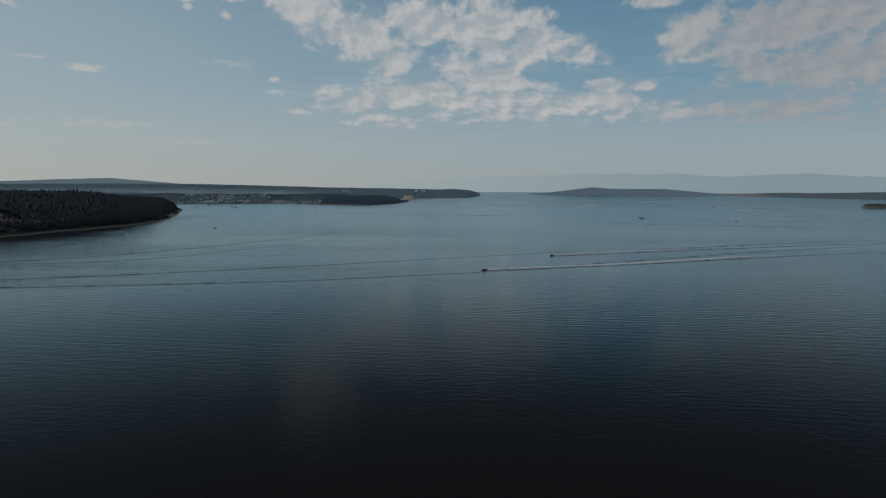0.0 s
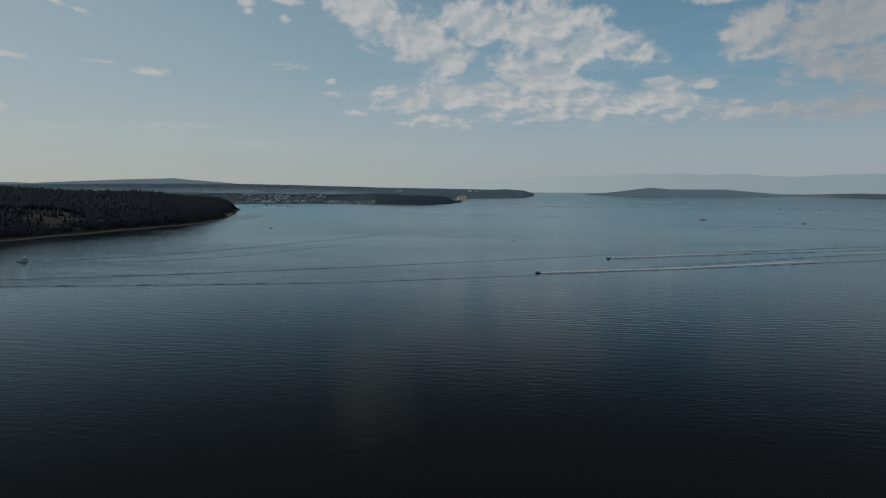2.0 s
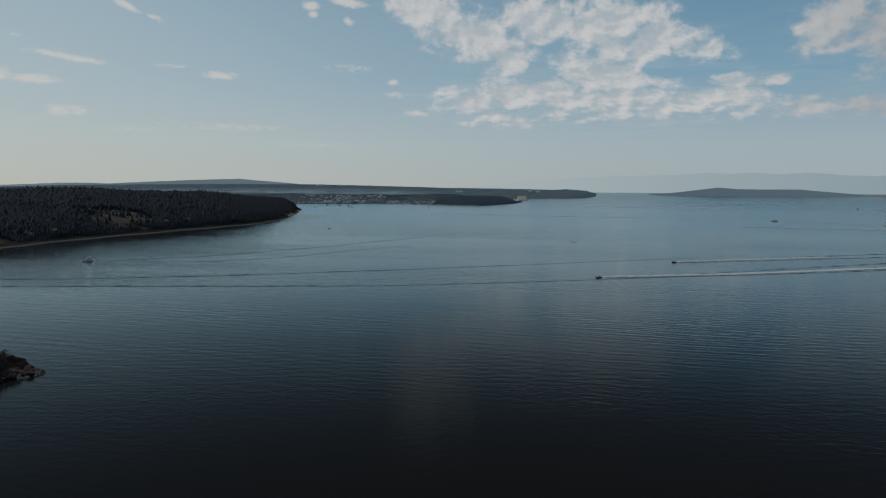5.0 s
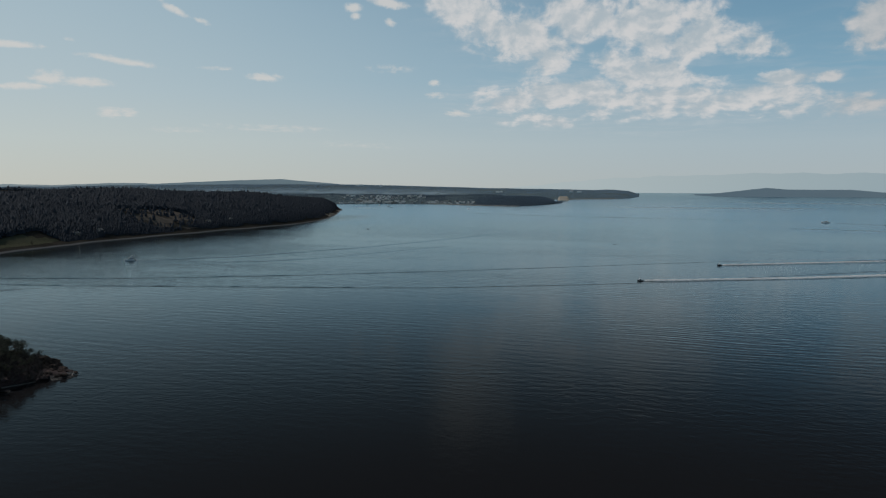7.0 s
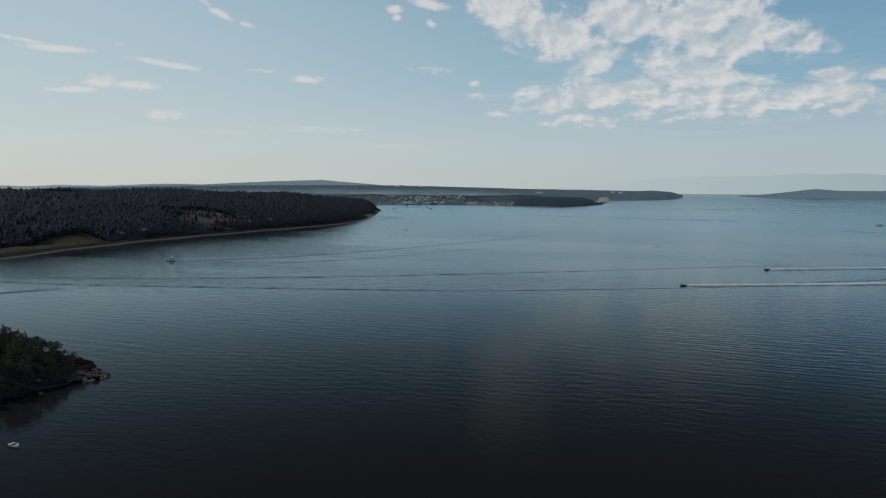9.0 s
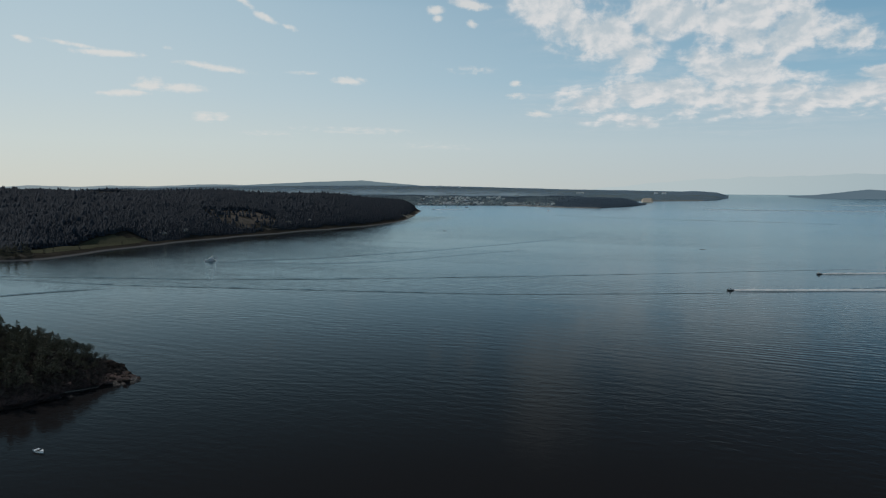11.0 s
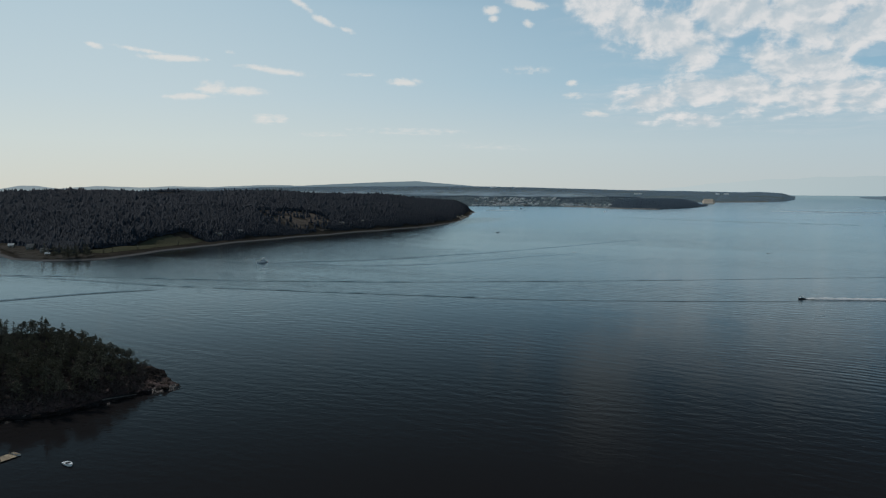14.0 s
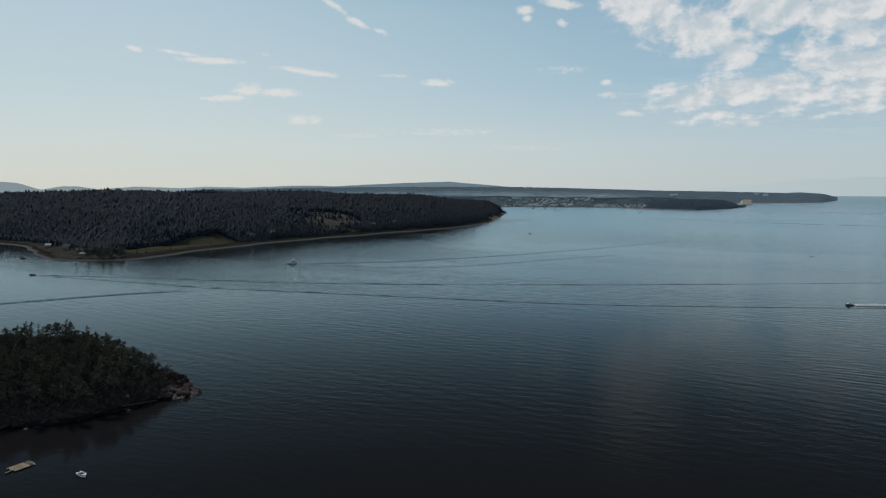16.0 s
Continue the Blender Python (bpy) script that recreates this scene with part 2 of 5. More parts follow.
def water_material(name="sea_water", ruffle=0.0):
    m, k, b, out = material(name)
    p = place(k)
    turn = radians(24)
    # wind ripples in crossing sets, finer chop on them, and slicks that lie calmer
    a = k.noise(k.scaled(p, (0.2, 0.3, 0.1), rot=(0, 0, turn)), 1.0, 2.0, 0.5, 0.3)
    a2 = k.noise(k.scaled(p, (0.17, 0.25, 0.1), rot=(0, 0, radians(-9)), loc=(31, 7, 0)), 1.0, 2.0, 0.5, 0.3)
    c = k.noise(k.scaled(p, (0.45, 0.66, 0.3), rot=(0, 0, radians(10))), 1.0, 3.0, 0.55)
    fine = k.noise(k.scaled(p, (0.6, 1.3, 0.6), rot=(0, 0, radians(-20))), 1.0, 2.0, 0.55)
    slick = k.smooth(k.noise(k.scaled(p, (0.0016, 0.0042, 0.002), rot=(0, 0, radians(10))), 1.0, 4.0, 0.55), 0.36, 0.62, 0.4, 1.0)
    def train(length, turn_by, mask_scale, shift, lo, hi, spot=None):
        """Long even waves that come in packets."""
        w = k.add("ShaderNodeTexWave", wave_type="BANDS", bands_direction="Y", wave_profile="SIN")
        k.link(k.scaled(p, (1, 1, 1), rot=(0, 0, radians(turn_by))), w.inputs["Vector"])
        w.inputs["Scale"].default_value = 2 * math.pi / (20 * length)
        w.inputs["Distortion"].default_value, w.inputs["Detail"].default_value = 4.5, 2.0
        w.inputs["Detail Scale"].default_value = 0.35
        mask = k.smooth(k.noise(k.scaled(p, (mask_scale, mask_scale * 1.7, 1), loc=(shift, shift, 0)), 1.0, 3.0, 0.5), lo, hi)
        if spot:
            v = k.add("ShaderNodeVectorMath", operation="LENGTH")
            k.link(k.scaled(p, (spot[2], spot[3], 1e6), rot=(0, 0, radians(-12)), loc=(spot[0], spot[1], 0), kind="TEXTURE"), v.inputs[0])
            mask = k.math("MULTIPLY", k.smooth(v.outputs["Value"], 1.2, 0.2), k.smooth(mask, 0.0, 1.0, 0.35, 1.0))
        return k.math("MULTIPLY", w.outputs["Fac"], mask)

    trains = k.math("ADD", k.math("MULTIPLY", train(5.6, 6, 0.006, 3.0, 0.42, 0.7), 0.13), k.math("MULTIPLY", train(4.2, -11, 0.008, 11.0, 0.45, 0.7), 0.1))
    packet = train(5.8, 7, 0.012, 5.0, 0.35, 0.65, (68.0, 425.0, 80.0, 95.0))
    trains = k.math("ADD", trains, k.math("MULTIPLY", packet, 0.4))
    swell = k.math("ADD", k.math("MULTIPLY", train(9.5, 9, 0.004, 7.0, 0.34, 0.58), 0.24), k.math("MULTIPLY", train(7.0, -15, 0.005, 19.0, 0.36, 0.6), 0.2))
    sets = k.math("ADD", k.math("MULTIPLY", a, 0.6), k.math("MULTIPLY", a2, 0.5))
    reach = k.add("ShaderNodeVectorMath", operation="LENGTH")
    k.link(p, reach.inputs[0])
    sets = k.math("MULTIPLY", sets, k.smooth(reach.outputs["Value"], 300.0, 900.0, 1.0, 1.5))
    swell = k.math("MULTIPLY", swell, k.smooth(reach.outputs["Value"], 230.0, 420.0))
    trains = k.math("ADD", trains, swell)
    height = k.math("ADD", k.math("ADD", sets, trains), k.math("ADD", k.math("MULTIPLY", c, 0.46), k.math("MULTIPLY", fine, 0.08)))
    # broad wave groups that carry the fine ripples on the open water
    groups = k.noise(k.scaled(p, (0.075, 0.1, 0.02), rot=(0, 0, radians(9))), 1.0, 4.0, 0.6, 0.4)
    height = k.math("ADD", height, k.math("MULTIPLY", groups, k.smooth(reach.outputs["Value"], 280.0, 650.0, 0.2, 1.8)))
    n = k.add("ShaderNodeBump")
    n.inputs["Distance"].default_value = 0.17
    # gusts draw darker streaks; the lee of the wooded island lies calmer
    gust = k.smooth(k.noise(k.scaled(p, (0.0011, 0.011, 0.002), rot=(0, 0, radians(-4))), 1.0, 3.0, 0.55), 0.35, 0.68, 0.72, 1.3)
    at = k.add("ShaderNodeSeparateXYZ")
    k.link(p, at.inputs[0])
    lee = k.math("MULTIPLY", k.smooth(at.outputs[0], -560.0, -690.0), k.math("MULTIPLY", k.smooth(at.outputs[1], 560.0, 760.0), k.smooth(at.outputs[1], 2250.0, 1800.0)))
    k.link(k.math("MULTIPLY", k.math("MULTIPLY", slick, gust), k.smooth(lee, 0.0, 1.0, 0.9, 0.66)), n.inputs["Strength"])
    k.link(height, n.inputs["Height"])
    k.tree.nodes.remove(b)
    tint = k.noise(k.scaled(p, (0.004, 0.006, 0.004)), 1.0, 3.0)
    deep = k.add("ShaderNodeBsdfDiffuse")
    k.link(k.mix(tint, (0.0142, 0.0130, 0.0134), (0.018, 0.0168, 0.0174)), deep.inputs["Color"])
    gloss = k.add("ShaderNodeBsdfGlossy")
    gloss.inputs["Color"].default_value = (0.76, 0.925, 1.0, 1)
    # far waves are too small to stand as relief and widen the gloss instead
    open_sea = k.math("MULTIPLY", k.smooth(reach.outputs["Value"], 600.0, 2300.0, 0.0, 0.15), k.smooth(lee, 0.0, 1.0, 1.0, 0.25))
    k.link(k.math("ADD", k.smooth(slick, 0.4, 1.0, 0.035, 0.07, "LINEAR"), k.math("ADD", open_sea, ruffle)), gloss.inputs["Roughness"])
    k.link(n.outputs[0], gloss.inputs["Normal"])
    # the lens's polariser lets through the part of the glare that fades towards steep looks
    fres = k.add("ShaderNodeFresnel")
    fres.inputs["IOR"].default_value = 1.33
    k.link(n.outputs[0], fres.inputs["Normal"])
    mix = k.add("ShaderNodeMixShader")
    k.link(k.math("MULTIPLY", fres.outputs[0], k.smooth(fres.outputs[0], 0.02, 0.5, 0.0, 0.89)), mix.inputs[0])
    k.link(deep.outputs[0], mix.inputs[1])
    k.link(gloss.outputs[0], mix.inputs[2])
    k.link(mix.outputs[0], out.inputs[0])
    return m



def foam_material():
    m, k, b, out = material("wake_foam")
    p = k.add("ShaderNodeTexCoord").outputs["UV"]
    sep = k.add("ShaderNodeSeparateXYZ")
    k.link(p, sep.inputs[0])
    u, v = sep.outputs[0], sep.outputs[1]
    across = k.smooth(k.math("ABSOLUTE", k.math("SUBTRACT", v, 0.5)), 0.5, 0.12)
    along = k.smooth(u, 1.0, 0.3)
    churn = k.noise(k.scaled(place(k), (0.5, 0.9, 0.5)), 1.0, 5.0, 0.65)
    cover = k.smooth(k.math("ADD", k.math("MULTIPLY", k.math("MULTIPLY", across, along), 1.7), k.math("MULTIPLY", k.math("SUBTRACT", churn, 0.5), 0.9)), 0.0, 0.22)
    b.inputs["Base Color"].default_value = (0.97, 0.97, 0.97, 1)
    b.inputs["Roughness"].default_value = 0.7
    clear = k.add("ShaderNodeBsdfTransparent")
    glow = k.add("ShaderNodeBsdfTranslucent")
    glow.inputs[0].default_value = (0.97, 0.97, 0.97, 1)
    spray = k.add("ShaderNodeMixShader")
    spray.inputs[0].default_value = 0.25
    k.link(b.outputs[0], spray.inputs[1])
    k.link(glow.outputs[0], spray.inputs[2])
    mix = k.add("ShaderNodeMixShader")
    k.link(cover, mix.inputs[0])
    k.link(clear.outputs[0], mix.inputs[1])
    k.link(spray.outputs[0], mix.inputs[2])
    k.link(mix.outputs[0], out.inputs[0])
    return m


def ground_material(name, earth, grass, sand, sand_top, dry=None, scale=0.03, rock=False):
    """Land: a strip of shore gravel low down, earth under trees and grass in the open."""
    m, k, b, out = material(name)
    p = place(k)
    sep = k.add("ShaderNodeSeparateXYZ")
    k.link(p, sep.inputs[0])
    n1, n2 = k.noise(p, scale, 5.0, 0.6), k.noise(p, scale * 12, 4.0, 0.65)
    c = k.mix(k.smooth(k.math("MULTIPLY_ADD", n2, 0.5, k.math("MULTIPLY", n1, 0.6)), 0.4, 0.7), earth, grass)
    if dry:
        c = k.mix(k.smooth(n1, 0.45, 0.6), c, dry)
    shore = k.smooth(k.math("ADD", sep.outputs[2], k.math("MULTIPLY_ADD", n2, 1.2, -0.6)), sand_top, sand_top + 0.7)
    grit = k.mix(n2, sand, tuple(v * 1.5 for v in sand))
    nrm = k.add("ShaderNodeSeparateXYZ")
    k.link(k.add("ShaderNodeNewGeometry").outputs["True Normal"], nrm.inputs[0])
    if rock:
        c = k.mix(k.smooth(k.math("MULTIPLY_ADD", n2, 0.12, nrm.outputs[2]), 0.8, 0.9), (0.05, 0.043, 0.04), c)
    k.link(k.mix(shore, grit, c), b.inputs["Base Color"])
    b.inputs["Roughness"].default_value = 0.95
    b.inputs["Specular IOR Level"].default_value = 0.0
    n = k.add("ShaderNodeBump")
    n.inputs["Strength"].default_value, n.inputs["Distance"].default_value = 0.6, 0.5
    k.link(n2, n.inputs["Height"])
    k.link(n.outputs[0], b.inputs["Normal"])
    return m


def rock_material(name, dark, light, wet=1.0):
    m, k, b, out = material(name)
    p = place(k)
    sep = k.add("ShaderNodeSeparateXYZ")
    k.link(p, sep.inputs[0])
    n1, n2 = k.noise(p, 0.22, 6.0, 0.65, 0.6), k.noise(p, 2.1, 5.0, 0.65)
    cracks = k.add("ShaderNodeTexVoronoi", feature="DISTANCE_TO_EDGE")
    cracks.inputs["Scale"].default_value = 0.55
    k.link(p, cracks.inputs["Vector"])
    c = k.mix(k.smooth(k.math("MULTIPLY_ADD", n2, 0.5, k.math("MULTIPLY", n1, 0.6)), 0.4, 0.72), dark, light)
    c = k.mix(k.smooth(cracks.outputs["Distance"], 0.07, 0.0), c, tuple(v * 0.7 for v in dark))
    band = k.smooth(k.math("ADD", sep.outputs[2], k.math("MULTIPLY", n2, 0.8)), wet, wet + 0.7)
    c = k.mix(band, tuple(v * 0.35 for v in dark), c)
    k.link(c, b.inputs["Base Color"])
    k.link(k.smooth(band, 0.0, 1.0, 0.5, 0.95), b.inputs["Roughness"])
    b.inputs["Specular IOR Level"].default_value = 0.2
    n = k.add("ShaderNodeBump")
    n.inputs["Strength"].default_value, n.inputs["Distance"].default_value = 0.8, 0.35
    k.link(k.math("ADD", n2, k.math("MULTIPLY", k.smooth(cracks.outputs["Distance"], 0.0, 0.12), 0.6)), n.inputs["Height"])
    k.link(n.outputs[0], b.inputs["Normal"])
    return m


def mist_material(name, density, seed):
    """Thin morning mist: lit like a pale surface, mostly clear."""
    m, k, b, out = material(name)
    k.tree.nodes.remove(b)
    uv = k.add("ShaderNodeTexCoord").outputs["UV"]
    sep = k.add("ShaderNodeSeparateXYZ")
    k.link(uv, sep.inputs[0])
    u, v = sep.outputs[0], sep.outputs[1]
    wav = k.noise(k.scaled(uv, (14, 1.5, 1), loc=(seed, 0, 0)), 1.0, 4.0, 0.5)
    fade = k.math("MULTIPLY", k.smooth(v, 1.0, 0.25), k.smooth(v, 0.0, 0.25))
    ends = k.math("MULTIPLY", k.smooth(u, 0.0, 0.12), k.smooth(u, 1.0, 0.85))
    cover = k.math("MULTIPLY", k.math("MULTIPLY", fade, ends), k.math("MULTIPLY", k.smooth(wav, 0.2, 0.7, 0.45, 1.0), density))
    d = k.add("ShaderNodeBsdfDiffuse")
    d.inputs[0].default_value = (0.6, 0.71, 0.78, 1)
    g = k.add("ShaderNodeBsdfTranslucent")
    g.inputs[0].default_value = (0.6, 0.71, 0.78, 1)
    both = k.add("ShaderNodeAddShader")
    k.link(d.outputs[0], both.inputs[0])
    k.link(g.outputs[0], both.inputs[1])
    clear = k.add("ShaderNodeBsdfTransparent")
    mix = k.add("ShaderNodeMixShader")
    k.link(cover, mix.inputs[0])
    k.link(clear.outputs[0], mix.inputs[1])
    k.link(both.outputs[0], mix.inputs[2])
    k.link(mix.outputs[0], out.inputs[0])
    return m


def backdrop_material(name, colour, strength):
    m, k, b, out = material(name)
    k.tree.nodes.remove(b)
    # haze is painted in: the range glows by itself in near-sky colours
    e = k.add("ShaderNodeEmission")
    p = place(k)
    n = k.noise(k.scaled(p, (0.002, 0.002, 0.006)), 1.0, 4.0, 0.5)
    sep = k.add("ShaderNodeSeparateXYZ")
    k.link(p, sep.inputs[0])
    # glow paler in the west, as the sky behind it is
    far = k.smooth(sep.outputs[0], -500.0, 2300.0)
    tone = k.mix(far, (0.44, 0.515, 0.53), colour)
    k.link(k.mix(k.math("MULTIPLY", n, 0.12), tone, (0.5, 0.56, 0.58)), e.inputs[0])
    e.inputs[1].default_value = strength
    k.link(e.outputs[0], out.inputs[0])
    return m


WATER = water_material()
RUFFLED = water_material("wind_ruffled_water", 0.5)
FOAM = foam_material()
CONIFER = foliage("conifer_needles", (0.066, 0.059, 0.044), (0.14, 0.125, 0.087), 0.12, 0.0)
# a little blue haze is put into the island's leaf colour
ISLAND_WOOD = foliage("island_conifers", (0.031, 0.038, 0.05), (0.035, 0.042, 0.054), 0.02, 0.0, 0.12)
BROADLEAF = foliage("broad_leaves", (0.07, 0.062, 0.045), (0.145, 0.128, 0.087))
# the pale blue haze of distance is put into the leaf colour
FAR_WOOD = foliage("far_woods_hazed", (0.1, 0.163, 0.22), (0.126, 0.19, 0.245), 0.01, 0.3, 0.08)
# same kind of woods nearer by: less haze painted in, so darker
POINT_WOOD = foliage("point_woods_less_haze", (0.042, 0.066, 0.092), (0.057, 0.083, 0.11), 0.01, 0.1, 0.12)
BARK = surface("bark", (0.03, 0.023, 0.018), (0.08, 0.06, 0.047), 1.5, 0.9, 0.6)
MADRONE = surface("madrone_bark", (0.05, 0.03, 0.02), (0.12, 0.065, 0.045), 1.5, 0.7, 0.3)
SNAG = surface("weathered_wood", (0.07, 0.064, 0.06), (0.16, 0.148, 0.138), 2.0, 0.85, 0.5)
ISLAND_GROUND = ground_material("island_ground", (0.028, 0.025, 0.022), (0.05, 0.044, 0.036), (0.1, 0.096, 0.095), 1.0, rock=True)
CLEARING = ground_material("dry_grass", (0.1, 0.085, 0.072), (0.19, 0.155, 0.13), (0.2, 0.18, 0.15), -50, (0.06, 0.052, 0.044))
GRAVEL = ground_material("spit_gravel", (0.06, 0.053, 0.047), (0.1, 0.09, 0.08), (0.2, 0.18, 0.15), -50, (0.04, 0.037, 0.03), 0.05)
MEADOW = ground_material("meadow_grass", (0.055, 0.056, 0.037), (0.088, 0.084, 0.056), (0.2, 0.18, 0.15), -50)
ISLET_ROCK = rock_material("islet_rock", (0.036, 0.025, 0.026), (0.11, 0.07, 0.063), 1.4)
BRUSH = foliage("shrub_leaves", (0.056, 0.044, 0.04), (0.105, 0.083, 0.072), 0.12)
BOULDER = rock_material("boulder_rock", (0.026, 0.018, 0.016), (0.095, 0.062, 0.048), 0.8)
CLIFF = rock_material("bluff", (0.16, 0.14, 0.11), (0.34, 0.3, 0.24), 0.8)
# haze over the far land is painted into its earth and grass
FAR_GROUND = ground_material("far_ground_hazed", (0.14, 0.18, 0.19), (0.18, 0.215, 0.22), (0.22, 0.2, 0.17), -100, None, 0.008)
SAND = surface("sand_bluff", (0.44, 0.36, 0.28), (0.6, 0.5, 0.4), 0.03, 0.95, 0.6, step=0.6)
GEL = surface("white_gelcoat", (0.8, 0.81, 0.82), (0.88, 0.88, 0.88), 0.8, 0.25, 0.0)
BOAT_PAINT = surface("white_boat_paint", (0.6, 0.62, 0.64), (0.72, 0.73, 0.74), 0.8, 0.45, 0.0)
DARK_HULL = surface("dark_hull_paint", (0.02, 0.024, 0.03), (0.045, 0.05, 0.06), 0.9, 0.35, 0.0)
ALLOY = surface("boat_aluminium", (0.4, 0.42, 0.44), (0.55, 0.56, 0.57), 1.5, 0.4, 0.1, metal=0.8)
TINTED = surface("tinted_glass", (0.012, 0.016, 0.02), (0.02, 0.026, 0.03), 1.0, 0.08, 0.0)
RUBBER = surface("black_rubber", (0.012, 0.012, 0.012), (0.03, 0.03, 0.03), 3.0, 0.7, 0.1)
PLANK = surface("deck_plank", (0.26, 0.19, 0.12), (0.46, 0.36, 0.25), 1.6, 0.8, 0.3, spread=0.22)
BEAM = surface("float_beam", (0.09, 0.07, 0.05), (0.18, 0.14, 0.1), 1.4, 0.85, 0.3)
SIDING = surface("house_siding", (0.2, 0.18, 0.15), (0.32, 0.29, 0.25), 0.5, 0.8, 0.1, spread=0.35)
ROOFING = surface("roof_shingle", (0.10, 0.10, 0.10), (0.2, 0.19, 0.18), 0.6, 0.85, 0.3, spread=0.4)
GREEN_ROOF = surface("green_metal_roof", (0.16, 0.3, 0.28), (0.26, 0.42, 0.38), 0.6, 0.45, 0.1)
WALL_WHITE = surface("white_siding", (0.7, 0.7, 0.68), (0.82, 0.81, 0.79), 0.5, 0.8, 0.1, spread=0.15)
PALE_ROOF = surface("pale_roof", (0.42, 0.42, 0.42), (0.56, 0.56, 0.55), 0.5, 0.6, 0.1)


# ---- building helpers ----
def part(name, bm, mat, parent=None, label=""):
    """Links a bmesh as one mesh object, under a thing or a part if given."""
    me = bpy.data.meshes.new(name)
    bm.to_mesh(me)
    bm.free()
    me.materials.append(mat)
    ob = new(name, me)
    if parent:
        ob.parent = parent
    return tagged(ob, label)


def thing(name, m, label, category, group="", kind=""):
    """An Empty at the base of a thing, to which its parts belong."""
    ob = new(name)
    ob.matrix_basis = m
    return tagged(ob, label, category, group, kind)


def array_mesh(name, verts, faces, mat, smooth=False):
    me = bpy.data.meshes.new(name)
    verts, faces = np.asarray(verts, dtype=np.float32), np.asarray(faces, dtype=np.int32)
    n = faces.shape[1]
    me.vertices.add(len(verts))
    me.vertices.foreach_set("co", verts.ravel())
    me.loops.add(faces.size)
    me.loops.foreach_set("vertex_index", faces.ravel())
    me.polygons.add(len(faces))
    me.polygons.foreach_set("loop_start", np.arange(0, faces.size, n, dtype=np.int32))
    me.polygons.foreach_set("use_smooth", np.full(len(faces), smooth))
    me.update(calc_edges=True)
    me.validate()
    me.materials.append(mat)
    return me


def box(bm, size, at=(0, 0, 0), turn=0.0, bevel=0.0):
    r = bmesh.ops.create_cube(bm, size=1.0)
    bmesh.ops.transform(bm, matrix=Matrix.Translation(at) @ Matrix.Rotation(turn, 4, "Z") @ Matrix.Diagonal((*size, 1)), verts=r["verts"])
    if bevel:
        edges = list({e for v in r["verts"] for e in v.link_edges})
        bmesh.ops.bevel(bm, geom=edges, offset=bevel, segments=1, affect="EDGES")
    return bm


def tube(bm, points, radii, sides=6):
    """A tapered round bar along a line of points."""
    rings = []
    for i, (p, r) in enumerate(zip(points, radii)):
        p = Vector(p)
        d = (Vector(points[min(i + 1, len(points) - 1)]) - Vector(points[max(i - 1, 0)])).normalized()
        a = d.orthogonal().normalized()
        b = d.cross(a)
        rings.append([bm.verts.new(p + r * (math.cos(2 * math.pi * j / sides) * a + math.sin(2 * math.pi * j / sides) * b)) for j in range(sides)])
    for r0, r1 in zip(rings, rings[1:]):
        for j in range(sides):
            bm.faces.new((r0[j], r0[(j + 1) % sides], r1[(j + 1) % sides], r1[j]))
    bm.faces.new(rings[0][::-1])
    bm.faces.new(rings[-1])
    return bm


def fbm(x, y, scale, octaves=4, seed=0.0):
    """Smooth uneven field over arrays of places, about -1 to 1."""
    rng = np.random.RandomState(int(seed * 10) + 7)
    total, amp, norm = 0.0, 1.0, 0.0
    for o in range(octaves):
        f = (2.0 ** o) / scale
        acc = 0.0
        for _ in range(3):
            a = rng.uniform(0, 2 * math.pi)
            ph = rng.uniform(0, 2 * math.pi, 2)
            acc = acc + np.sin((x * math.cos(a) + y * math.sin(a)) * f * 2 * math.pi + ph[0] + 1.3 * np.sin((y * math.cos(a) - x * math.sin(a)) * f * 4.1 + ph[1]))
        total = total + acc / 3 * amp
        norm += amp
        amp *= 0.5
    return total / norm * 1.6


def inside_distance(x, y, outline):
    """Metres from the outline of an area, positive inside it."""
    x, y = np.asarray(x, float), np.asarray(y, float)
    best = np.full(x.shape, 1e18)
    inside = np.zeros(x.shape, bool)
    for (ax, ay), (bx, by) in zip(outline, outline[1:] + outline[:1]):
        dx, dy = bx - ax, by - ay
        s = np.clip(((x - ax) * dx + (y - ay) * dy) / (dx * dx + dy * dy), 0, 1)
        best = np.minimum(best, (x - ax - s * dx) ** 2 + (y - ay - s * dy) ** 2)
        if ay != by:
            inside ^= ((ay > y) != (by > y)) & (x < (bx - ax) * (y - ay) / (by - ay) + ax)
    return np.where(inside, 1, -1) * np.sqrt(best)


def sea_level(x, y):
    """Height of the sea sheet, which rises a little at its far rim so that it meets the horizon."""
    r = np.hypot(x, np.asarray(y) - 45.0)
    return 60.5 * (np.maximum(0.0, r - 2900.0) / 2050.0) ** 1.6


